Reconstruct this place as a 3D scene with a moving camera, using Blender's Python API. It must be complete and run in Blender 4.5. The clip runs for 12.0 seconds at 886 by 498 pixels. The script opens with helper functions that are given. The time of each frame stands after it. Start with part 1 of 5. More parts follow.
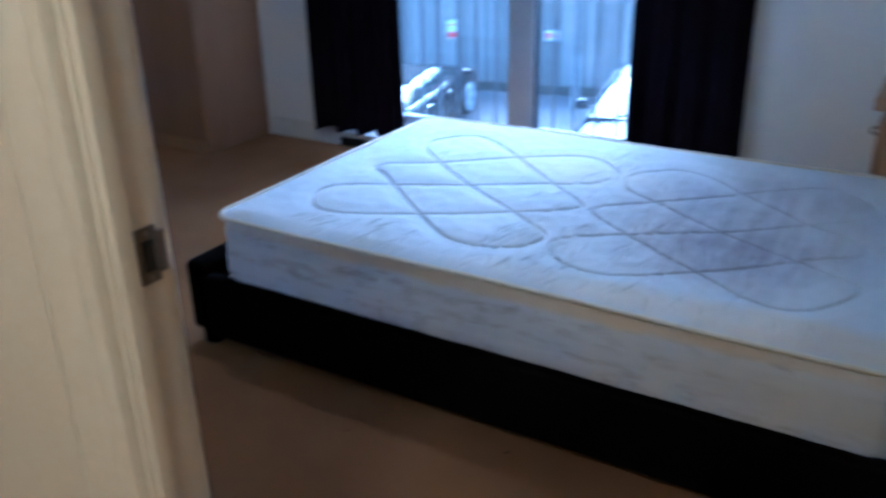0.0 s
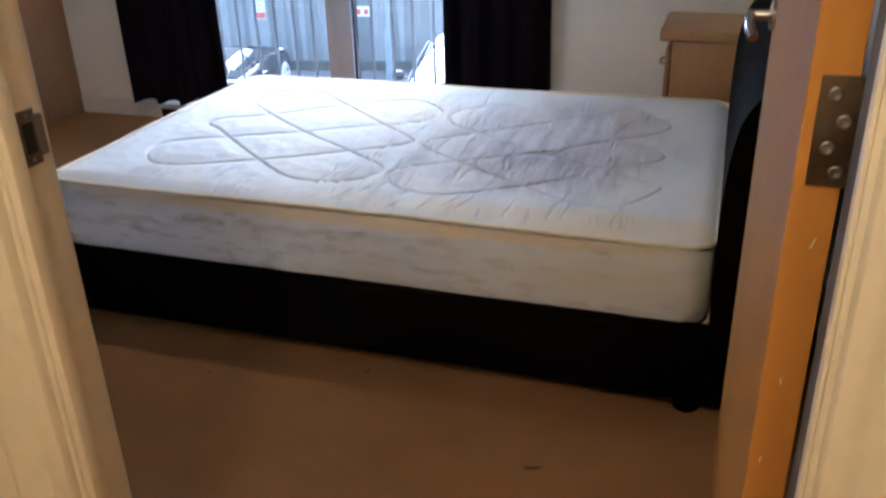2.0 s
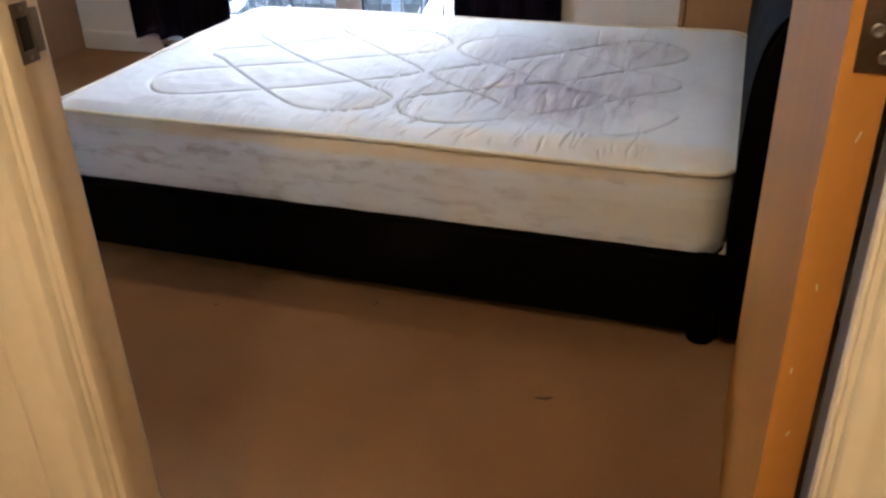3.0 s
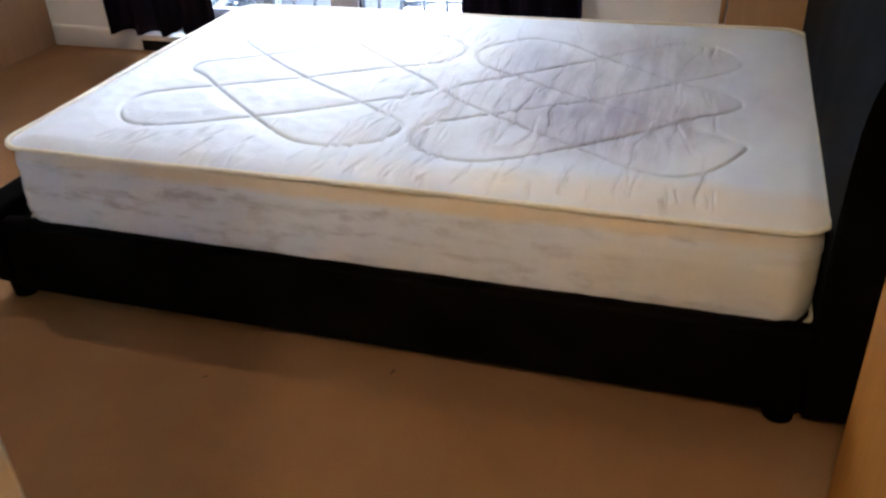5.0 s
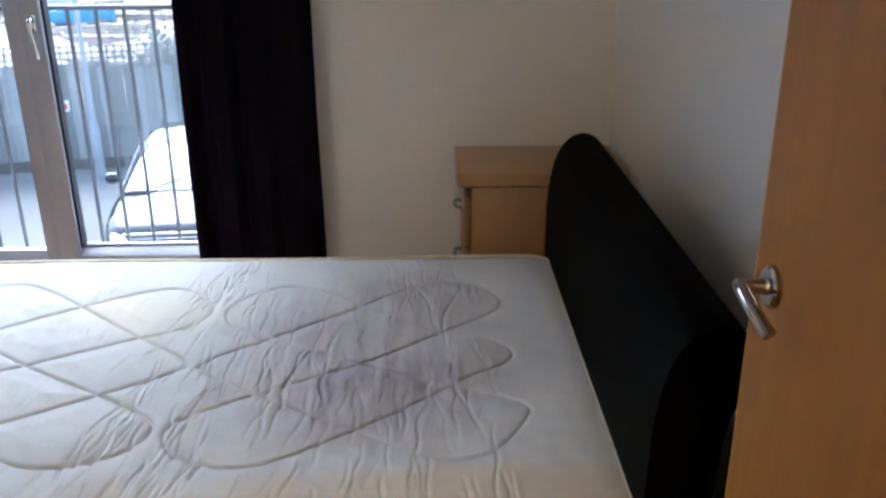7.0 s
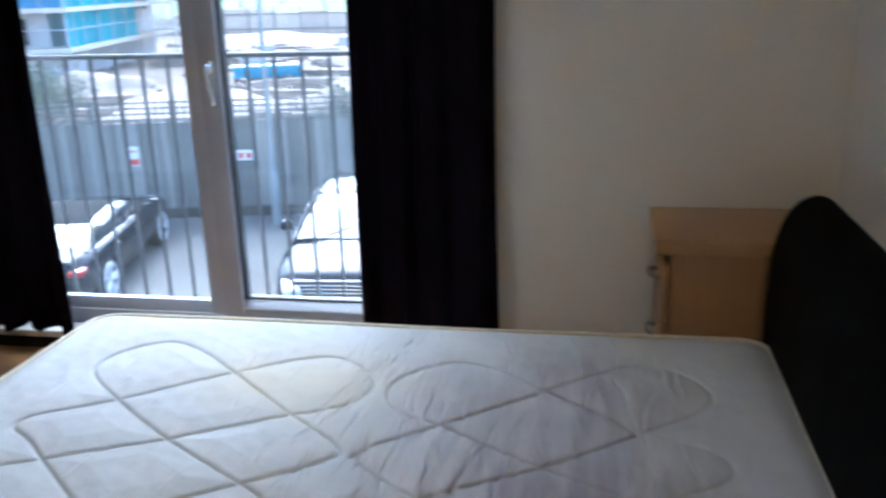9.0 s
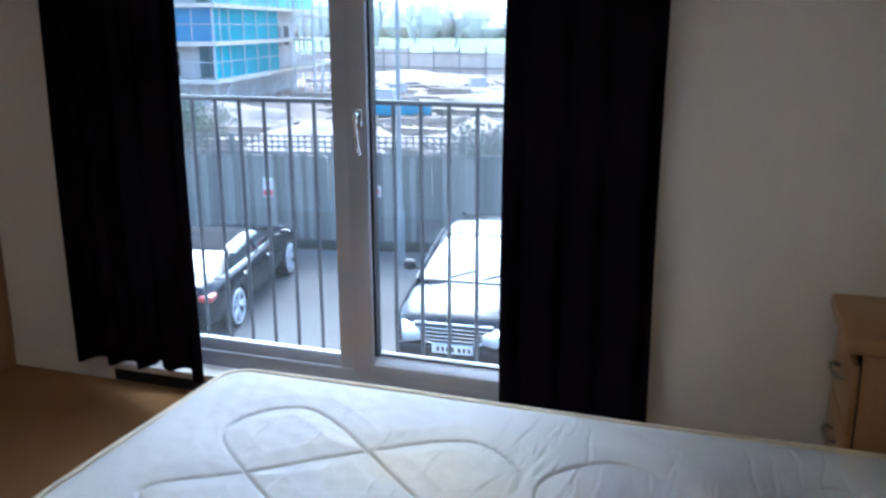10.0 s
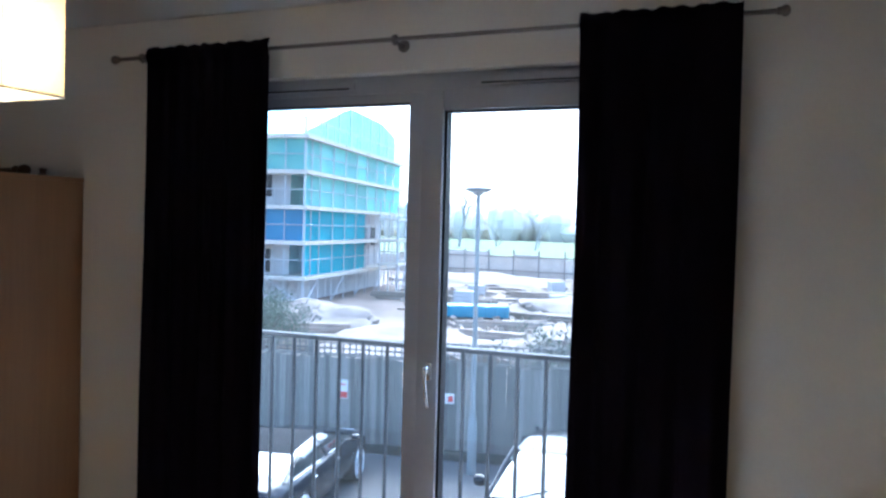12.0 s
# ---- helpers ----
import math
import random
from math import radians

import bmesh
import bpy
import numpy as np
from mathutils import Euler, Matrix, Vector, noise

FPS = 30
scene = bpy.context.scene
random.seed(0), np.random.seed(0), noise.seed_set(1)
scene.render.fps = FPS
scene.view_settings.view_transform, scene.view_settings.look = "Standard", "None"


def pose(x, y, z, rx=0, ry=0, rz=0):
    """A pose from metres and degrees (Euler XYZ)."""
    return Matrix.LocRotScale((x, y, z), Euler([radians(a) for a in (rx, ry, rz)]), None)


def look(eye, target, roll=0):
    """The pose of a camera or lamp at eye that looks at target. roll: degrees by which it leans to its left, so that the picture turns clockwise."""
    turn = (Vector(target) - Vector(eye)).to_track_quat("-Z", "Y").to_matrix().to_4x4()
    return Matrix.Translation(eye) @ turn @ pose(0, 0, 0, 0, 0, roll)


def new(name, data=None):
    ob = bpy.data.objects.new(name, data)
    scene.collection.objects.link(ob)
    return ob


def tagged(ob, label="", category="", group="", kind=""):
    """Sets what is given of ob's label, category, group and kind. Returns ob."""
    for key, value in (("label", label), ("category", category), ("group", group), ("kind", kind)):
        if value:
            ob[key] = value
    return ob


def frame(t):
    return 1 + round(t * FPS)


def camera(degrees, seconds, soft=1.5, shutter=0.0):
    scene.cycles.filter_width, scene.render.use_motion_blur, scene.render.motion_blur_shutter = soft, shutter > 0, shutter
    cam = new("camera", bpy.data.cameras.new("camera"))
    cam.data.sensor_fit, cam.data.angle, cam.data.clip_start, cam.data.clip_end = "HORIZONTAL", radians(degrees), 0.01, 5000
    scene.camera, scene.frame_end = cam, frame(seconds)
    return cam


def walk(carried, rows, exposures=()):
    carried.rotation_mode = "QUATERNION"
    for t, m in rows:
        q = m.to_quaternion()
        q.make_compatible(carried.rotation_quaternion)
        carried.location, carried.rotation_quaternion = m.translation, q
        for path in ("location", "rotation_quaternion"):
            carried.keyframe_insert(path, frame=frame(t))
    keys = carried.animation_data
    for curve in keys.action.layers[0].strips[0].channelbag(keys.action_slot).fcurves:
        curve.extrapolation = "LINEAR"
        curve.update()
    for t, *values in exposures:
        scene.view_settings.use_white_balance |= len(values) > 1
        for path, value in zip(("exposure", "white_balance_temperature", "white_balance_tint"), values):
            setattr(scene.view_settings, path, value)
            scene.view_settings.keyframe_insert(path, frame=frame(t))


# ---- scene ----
cam = camera(54.7, 12.0, soft=2.4, shutter=0.5)

# placed
PATH = [
    (0, (-0.067, -1.694, 1.373), (-1.0125, -0.1285, 0.5635), -1.2),
    (0.2, (-0.043, -1.739, 1.357), (-0.874, -0.093, 0.575), -2.0),
    (0.5, (0.0, -1.813, 1.392), (-0.764, -0.148, 0.589), -2.3),
    (1, (0.023, -1.872, 1.359), (-0.52, -0.127, 0.547), -0.5),
    (1.5, (-0.003, -1.871, 1.331), (-0.582, -0.138, 0.518), -1.4),
    (2, (-0.027, -1.874, 1.295), (-0.608, -0.161, 0.441), -1.6),
    (2.5, (-0.03, -1.876, 1.256), (-0.606, -0.204, 0.321), -1.6),
    (3, (-0.047, -1.862, 1.234), (-0.625, -0.205, 0.274), -1.7),
    (4.8, (-0.235, -1.554, 1.237), (-0.794, 0.080, 0.224), -3.0),
    (5, (-0.241, -1.496, 1.26), (-0.796, 0.124, 0.226), -2.8),
    (5.5, (-0.258, -1.375, 1.277), (-0.777, 0.248, 0.23), -2.6),
    (5.8, (-0.280, -1.326, 1.312), (-0.556, 0.382, 0.309), -3.2),
    (6, (-0.332, -1.3, 1.34), (-0.475, 0.45, 0.384), -2.2),
    (6.5, (-0.348, -1.262, 1.41), (-0.364, 0.553, 0.57), -0.7),
    (6.7, (-0.348, -1.253, 1.438), (-0.347, 0.586, 0.652), -0.5),
    (8.3, (-0.434, -1.148, 1.340), (-0.347, 0.753, 0.724), -1.2),
    (8.5, (-0.43, -1.074, 1.347), (-0.426, 0.829, 0.732), -1.3),
    (9, (-0.439, -0.921, 1.359), (-0.79, 0.956, 0.764), -1.7),
    (9.5, (-0.517, -0.816, 1.37), (-1.041, 1.033, 0.815), 0.4),
    (10, (-0.576, -0.742, 1.389), (-1.196, 1.092, 0.887), -0.2),
    (10.5, (-0.561, -0.713, 1.444), (-1.29, 1.108, 1.054), 0.3),
    (11, (-0.552, -0.723, 1.497), (-1.308, 1.109, 1.227), 1.5),
    (11.5, (-0.532, -0.743, 1.556), (-1.332, 1.085, 1.425), 1.4),
    (12, (-0.535, -0.768, 1.594), (-1.348, 1.059, 1.545), 1.5),
]
EXPOSURES = [(0.0, 3.02, 3600, 4), (0.5, 3.25, 3780, 5), (1.0, 3.2, 4150, 6), (1.5, 3.3, 4500, 7), (3.0, 3.62, 4950, 8), (5.0, 3.8, 4980, 8), (6.0, 3.6, 5000, 7), (6.5, 3.25, 5000, 6), (8.5, 2.9, 4900, 4), (9.5, 2.6, 4700, 3), (10.5, 2.5, 4700, 3), (12.0, 2.5, 4700, 3)]
walk(cam, [(t, look(eye, target, roll)) for t, eye, target, roll in PATH], EXPOSURES)

# ---------- world and large lights ----------
world = bpy.data.worlds.new("overcast_sky")
scene.world = world
world.use_nodes = True
wn, wl = world.node_tree.nodes, world.node_tree.links
sky = wn.new("ShaderNodeTexSky")
sky.sky_type = "NISHITA"
sky.sun_disc = False
sky.sun_elevation = radians(48)
sky.sun_rotation = radians(-25)
sky.dust_density = 4.0
cloud = wn.new("ShaderNodeHueSaturation")
cloud.inputs["Saturation"].default_value = 0.85
cloud.inputs["Value"].default_value = 1.0
wl.new(sky.outputs[0], cloud.inputs["Color"])
wl.new(cloud.outputs[0], wn["Background"].inputs["Color"])
wn["Background"].inputs["Strength"].default_value = 0.15


def lamp(name, kind, energy, colour, m, size=0.1, size_y=None):
    d = bpy.data.lights.new(name, kind)
    d.energy, d.color = energy, colour
    if kind == "AREA":
        d.shape, d.size, d.size_y = "RECTANGLE", size, size_y or size
    elif kind == "SUN":
        d.angle = size
    else:
        d.shadow_soft_size = size
    ob = new(name, d)
    ob.matrix_basis = m
    return ob


lamp("sun", "SUN", 0.48, (1.0, 0.98, 0.95), look((-11.3, 24.3, 29.8), (0, 0, 0)), radians(45))
lamp("pendant_bulb", "POINT", 1.7, (1.0, 0.72, 0.42), pose(-2.075, 0.385, 1.93), 0.04)
lamp("hall_bulb", "POINT", 3.3, (1.0, 0.70, 0.36), pose(-0.35, -2.15, 2.22), 0.07)

# ---------- materials ----------


def material(name, colour, rough=0.6, metal=0.0, other=None, scale=6.0, fine=60.0, amount=0.5, bump=0.15, bump_scale=None, coat=0.0, stretch=(1, 1, 1), random_hue=0.0, spec=0.5, depth=0.004):
    """Principled surface with a coarse stain, a fine grain and a relief."""
    m = bpy.data.materials.new(name)
    m.use_nodes = True
    n, l = m.node_tree.nodes, m.node_tree.links
    b = n["Principled BSDF"]
    b.inputs["Metallic"].default_value = metal
    b.inputs["Coat Weight"].default_value = coat
    b.inputs["Specular IOR Level"].default_value = spec
    tc = n.new("ShaderNodeTexCoord")
    mp = n.new("ShaderNodeMapping")
    mp.inputs["Scale"].default_value = stretch
    l.new(tc.outputs["Object"], mp.inputs["Vector"])
    coarse, grain = n.new("ShaderNodeTexNoise"), n.new("ShaderNodeTexNoise")
    for t, s, d in ((coarse, scale, 5), (grain, fine, 4)):
        t.inputs["Scale"].default_value = s
        t.inputs["Detail"].default_value = d
        l.new(mp.outputs[0], t.inputs["Vector"])
    mixf = n.new("ShaderNodeMath")
    mixf.operation = "MULTIPLY_ADD"
    l.new(coarse.outputs["Fac"], mixf.inputs[0])
    mixf.inputs[1].default_value = 0.65
    half = n.new("ShaderNodeMath")
    half.operation = "MULTIPLY"
    half.inputs[1].default_value = 0.35
    l.new(grain.outputs["Fac"], half.inputs[0])
    l.new(half.outputs[0], mixf.inputs[2])
    ramp = n.new("ShaderNodeValToRGB")
    other = other or tuple(c * (1 - amount) for c in colour)
    ramp.color_ramp.elements[0].position, ramp.color_ramp.elements[0].color = 0.33, (*other, 1)
    ramp.color_ramp.elements[1].position, ramp.color_ramp.elements[1].color = 0.66, (*colour, 1)
    l.new(mixf.outputs[0], ramp.inputs["Fac"])
    out = ramp.outputs[0]
    if random_hue:
        info, hsv, mul = n.new("ShaderNodeObjectInfo"), n.new("ShaderNodeHueSaturation"), n.new("ShaderNodeMapRange")
        l.new(info.outputs["Random"], mul.inputs["Value"])
        mul.inputs["To Min"].default_value, mul.inputs["To Max"].default_value = 1 - random_hue, 1 + random_hue
        l.new(mul.outputs[0], hsv.inputs["Value"])
        l.new(out, hsv.inputs["Color"])
        out = hsv.outputs[0]
    l.new(out, b.inputs["Base Color"])
    rr = n.new("ShaderNodeMapRange")
    rr.inputs["To Min"].default_value, rr.inputs["To Max"].default_value = max(0.02, rough - 0.08), min(1, rough + 0.08)
    l.new(coarse.outputs["Fac"], rr.inputs["Value"])
    l.new(rr.outputs[0], b.inputs["Roughness"])
    if bump:
        bt = n.new("ShaderNodeTexNoise")
        bt.inputs["Scale"].default_value, bt.inputs["Detail"].default_value = bump_scale or fine, 3
        l.new(mp.outputs[0], bt.inputs["Vector"])
        bp = n.new("ShaderNodeBump")
        bp.inputs["Strength"].default_value, bp.inputs["Distance"].default_value = bump, depth
        l.new(bt.outputs["Fac"], bp.inputs["Height"])
        l.new(bp.outputs[0], b.inputs["Normal"])
    return m


def glass(name, tint=(1, 1, 1), rough=0.0, veil=0.0):
    m = bpy.data.materials.new(name)
    m.use_nodes = True
    b = m.node_tree.nodes["Principled BSDF"]
    b.inputs["Base Color"].default_value = (*tint, 1)
    b.inputs["Transmission Weight"].default_value = 1.0
    b.inputs["Roughness"].default_value = rough
    b.inputs["IOR"].default_value = 1.45
    if veil:
        # an added translucent veil, uneven by noise, puts haze and glare over the view
        n, l = m.node_tree.nodes, m.node_tree.links
        tc, tex, rng = n.new("ShaderNodeTexCoord"), n.new("ShaderNodeTexNoise"), n.new("ShaderNodeMapRange")
        film, mix = n.new("ShaderNodeBsdfTranslucent"), n.new("ShaderNodeMixShader")
        tex.inputs["Scale"].default_value, tex.inputs["Detail"].default_value = 3.0, 6
        l.new(tc.outputs["Object"], tex.inputs["Vector"])
        l.new(tex.outputs["Fac"], rng.inputs["Value"])
        rng.inputs["From Min"].default_value, rng.inputs["From Max"].default_value = 0.3, 0.7
        rng.inputs["To Min"].default_value, rng.inputs["To Max"].default_value = veil * 0.7, veil * 1.3
        film.inputs["Color"].default_value = (0.82, 0.83, 0.80, 1)
        l.new(rng.outputs[0], mix.inputs["Fac"])
        l.new(b.outputs[0], mix.inputs[1])
        l.new(film.outputs[0], mix.inputs[2])
        l.new(mix.outputs[0], n["Material Output"].inputs["Surface"])
    return m


def glow(name, colour, strength):
    m = bpy.data.materials.new(name)
    m.use_nodes = True
    b = m.node_tree.nodes["Principled BSDF"]
    b.inputs["Base Color"].default_value = (*colour, 1)
    b.inputs["Emission Color"].default_value = (*colour, 1)
    b.inputs["Emission Strength"].default_value = strength
    return m


WALL = material("wall_paint", (0.80, 0.78, 0.74), 0.75, other=(0.75, 0.72, 0.68), scale=1.2, fine=90, bump=0.12, bump_scale=220, depth=0.001)
# walls towards the hall: the bulb's warm light is put into the cream
HALLWALL = material("hall_lamplit_cream", (0.78, 0.68, 0.52), 0.75, other=(0.72, 0.62, 0.46), scale=1.2, fine=90, bump=0.12, bump_scale=220, depth=0.001)
GAPSHADE = material("lining_gap_shade", (0.085, 0.080, 0.078), 0.7, other=(0.06, 0.056, 0.054), scale=8, fine=60, bump=0.1)
CEIL = material("ceiling_paint", (0.72, 0.71, 0.69), 0.85, other=(0.66, 0.65, 0.63), scale=1.0, fine=80, bump=0.1, bump_scale=180, depth=0.001)
CARPET = material("carpet", (0.34, 0.18, 0.072), 0.95, other=(0.24, 0.122, 0.047), scale=2.2, fine=260, bump=0.8, bump_scale=420, depth=0.006, spec=0.1)
# white gloss; the warm light on the doorway is put into this cream
GLOSS = material("gloss_paint", (0.80, 0.70, 0.54), 0.32, other=(0.72, 0.63, 0.46), scale=3, fine=40, bump=0.06, bump_scale=30, depth=0.002)
SKIRT = material("white_gloss_paint", (0.74, 0.71, 0.66), 0.35, other=(0.66, 0.63, 0.58), scale=3, fine=40, bump=0.05)
DOORWOOD = material("door_veneer", (0.38, 0.165, 0.021), 0.55, other=(0.28, 0.115, 0.014), scale=5, fine=45, bump=0.08, stretch=(1, 1, 0.06), spec=0.2)
DOOREDGE = material("door_edge_wood", (0.56, 0.255, 0.034), 0.5, other=(0.46, 0.195, 0.024), scale=5, fine=50, bump=0.08, stretch=(1, 1, 0.05), spec=0.25)
BEECH = material("beech_laminate", (0.42, 0.24, 0.105), 0.42, other=(0.35, 0.19, 0.08), scale=6, fine=70, bump=0.05, stretch=(1, 1, 0.08))
BEECH_TOP = material("beech_laminate_top", (0.45, 0.265, 0.12), 0.4, other=(0.38, 0.215, 0.095), scale=6, fine=70, bump=0.05, stretch=(1, 0.1, 1))
WARDWOOD = material("wardrobe_laminate", (0.35, 0.20, 0.095), 0.5, other=(0.28, 0.15, 0.068), scale=4, fine=60, bump=0.05, stretch=(1, 1, 0.07))
LEATHER = material("black_faux_leather", (0.0027, 0.0020, 0.0017), 0.62, other=(0.0018, 0.0013, 0.0011), scale=7, fine=160, bump=0.35, bump_scale=260, depth=0.002, spec=0.02)
CURTAIN = material("dark_curtain_cloth", (0.007, 0.0045, 0.0095), 0.95, other=(0.004, 0.003, 0.006), scale=9, fine=300, bump=0.3, bump_scale=500, depth=0.001, spec=0.05)
STEEL = material("satin_steel", (0.42, 0.39, 0.36), 0.34, 1.0, other=(0.32, 0.30, 0.27), scale=20, fine=200, bump=0.03)
CHROME = material("chrome", (0.8, 0.8, 0.8), 0.1, 1.0, other=(0.7, 0.7, 0.7), scale=20, fine=100, bump=0.0)
WORNCHROME = material("dull_chrome", (0.50, 0.46, 0.43), 0.2, 1.0, other=(0.40, 0.36, 0.33), scale=20, fine=100, bump=0.0)
BRASS = material("worn_brown_steel", (0.15, 0.11, 0.075), 0.42, 0.9, other=(0.075, 0.055, 0.036), scale=30, fine=160, bump=0.15)
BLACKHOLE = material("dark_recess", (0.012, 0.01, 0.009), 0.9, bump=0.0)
# white plastic; its backlit shade is put into this grey-blue
UPVC = material("white_upvc_in_shade", (0.44, 0.46, 0.52), 0.35, other=(0.39, 0.41, 0.47), scale=4, fine=50, bump=0.03)
GASKET = material("black_rubber", (0.012, 0.012, 0.014), 0.6, bump=0.05)
PANE = glass("window_glass", (0.96, 0.98, 0.98), veil=0.008)
PEWTER = material("dull_pewter", (0.28, 0.25, 0.24), 0.4, 0.8, other=(0.20, 0.18, 0.17), scale=20, fine=160, bump=0.03)
# park tree bark, lightened: distance haze is put into the colour
HAZEBARK = material("haze_paled_bark", (0.40, 0.39, 0.37), 0.9, other=(0.30, 0.29, 0.28), scale=1, fine=12, bump=0.3)
TIMBER = material("weathered_timber", (0.42, 0.345, 0.28), 0.8, other=(0.27, 0.22, 0.18), scale=1.2, fine=14, bump=0.2, random_hue=0.25, spec=0.08)
LAMPPOST = material("lamp_post_paint", (0.30, 0.31, 0.30), 0.6, other=(0.23, 0.24, 0.235), scale=2, fine=30, bump=0.05)
POSTGREY = material("hoarding_post", (0.30, 0.26, 0.23), 0.8, other=(0.22, 0.19, 0.17), scale=2, fine=20, bump=0.2)
RAILPAINT = material("grey_rail_paint", (0.075, 0.08, 0.09), 0.55, 0.0, other=(0.055, 0.06, 0.068), scale=12, fine=90, bump=0.08, spec=0.12)
DARKPOLE = material("dark_stained_pole", (0.10, 0.05, 0.028), 0.4, other=(0.06, 0.03, 0.016), scale=10, fine=80, bump=0.05)
ASPHALT = material("car_park_asphalt", (0.165, 0.16, 0.152), 0.9, other=(0.115, 0.11, 0.105), scale=0.6, fine=40, bump=0.4, bump_scale=80, depth=0.01, spec=0.08)
DIRT = material("building_site_soil", (0.36, 0.29, 0.24), 0.95, other=(0.16, 0.125, 0.105), scale=0.25, fine=2.5, bump=0.6, bump_scale=1.5, depth=0.1, spec=0.08)
GRASS = material("park_grass", (0.21, 0.24, 0.13), 0.95, other=(0.16, 0.19, 0.10), scale=0.05, fine=2, bump=0.4, depth=0.05, spec=0.08)
BOARD = material("weathered_fence_board", (0.31, 0.30, 0.27), 0.85, other=(0.12, 0.116, 0.105), scale=2.2, fine=30, bump=0.3, stretch=(3, 3, 0.25), random_hue=0.30, spec=0.08)
DAMP = material("damp_dark_board", (0.075, 0.075, 0.062), 0.85, other=(0.035, 0.036, 0.03), scale=2.5, fine=25, bump=0.3)
SIGNWHITE = material("sign_white", (0.75, 0.74, 0.72), 0.5, bump=0.03, amount=0.1)
SIGNRED = material("sign_red", (0.6, 0.06, 0.05), 0.5, bump=0.03, amount=0.2)
PAINTBLACK = material("black_car_paint", (0.006, 0.008, 0.016), 0.10, 0.0, other=(0.006, 0.008, 0.012), scale=3, fine=60, bump=0.0, spec=0.3)
SOFTTOP = material("black_soft_top_cloth", (0.012, 0.013, 0.016), 0.9, other=(0.008, 0.009, 0.011), scale=6, fine=120, bump=0.2, spec=0.15)
CARGLASS = material("dark_car_glass", (0.015, 0.02, 0.022), 0.06, other=(0.012, 0.016, 0.018), bump=0.0, coat=1.0, spec=1.0)
TYRE = material("tyre_rubber", (0.02, 0.02, 0.02), 0.85, bump=0.2, fine=80)
ALLOY = material("alloy_wheel", (0.72, 0.73, 0.75), 0.4, 0.5, other=(0.62, 0.63, 0.65), bump=0.02)
TAILRED = material("red_lamp_lens", (0.45, 0.02, 0.02), 0.12, bump=0.0, coat=1.0, amount=0.3)
HEADCLEAR = material("headlamp_lens", (0.6, 0.63, 0.66), 0.08, 0.3, other=(0.4, 0.42, 0.45), bump=0.0, coat=1.0)
PLATEWHITE = material("number_plate", (0.7, 0.7, 0.68), 0.4, bump=0.0, amount=0.1)
TUBE = material("galvanised_tube", (0.56, 0.57, 0.60), 0.5, 0.2, other=(0.44, 0.45, 0.48), scale=3, fine=40, bump=0.05)
# greener upper sheets, also paled by distance haze put into the colour
HAZETEAL = material("haze_paled_teal_sheeting", (0.42, 0.80, 0.70), 0.6, other=(0.30, 0.72, 0.68), scale=0.7, fine=6, bump=0.5, bump_scale=1.2, depth=0.08, random_hue=0.18)
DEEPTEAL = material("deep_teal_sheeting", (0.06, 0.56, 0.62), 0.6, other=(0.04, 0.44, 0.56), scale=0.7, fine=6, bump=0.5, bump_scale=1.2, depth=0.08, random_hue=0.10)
BLUESHEET = material("blue_sheeting", (0.14, 0.42, 0.66), 0.6, other=(0.09, 0.33, 0.58), scale=0.7, fine=6, bump=0.5, bump_scale=1.2, depth=0.08, random_hue=0.18)
CONCRETE = material("pale_blockwork", (0.56, 0.54, 0.54), 0.9, other=(0.44, 0.43, 0.43), scale=0.6, fine=8, bump=0.3, spec=0.08)
PLANKWOOD = material("scaffold_planks", (0.66, 0.61, 0.53), 0.8, other=(0.50, 0.45, 0.38), scale=1.5, fine=20, bump=0.2, spec=0.08)
HOARD = material("hoarding_panel", (0.62, 0.54, 0.47), 0.8, other=(0.48, 0.41, 0.35), scale=0.8, fine=12, bump=0.2, random_hue=0.12, spec=0.08)
BLUECAN = material("blue_container_paint", (0.05, 0.27, 0.40), 0.5, other=(0.035, 0.20, 0.32), scale=1, fine=12, bump=0.1)
SPOIL = material("pale_spoil", (0.42, 0.35, 0.30), 0.95, other=(0.18, 0.15, 0.13), scale=0.8, fine=9, bump=0.7, bump_scale=4, depth=0.08, spec=0.08)
BARK = material("bark", (0.19, 0.17, 0.15), 0.9, other=(0.12, 0.105, 0.095), scale=4, fine=30, bump=0.4)
LEAF = material("shrub_leaf", (0.125, 0.155, 0.105), 0.75, other=(0.085, 0.11, 0.075), scale=2, fine=20, bump=0.1)
# pale because the haze before the distant trees is in this colour
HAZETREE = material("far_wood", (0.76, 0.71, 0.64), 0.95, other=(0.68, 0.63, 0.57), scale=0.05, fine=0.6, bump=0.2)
DEBRIS = material("dry_leaf_scrap", (0.11, 0.055, 0.025), 0.8, bump=0.3)
CORD = material("white_flex", (0.7, 0.68, 0.63), 0.5, bump=0.0, amount=0.1)
BULB = glow("warm_bulb_glass", (1.0, 0.80, 0.52), 2.0)
HALLGLOW = glow("hall_lamp_glass", (1.0, 0.84, 0.6), 0.4)


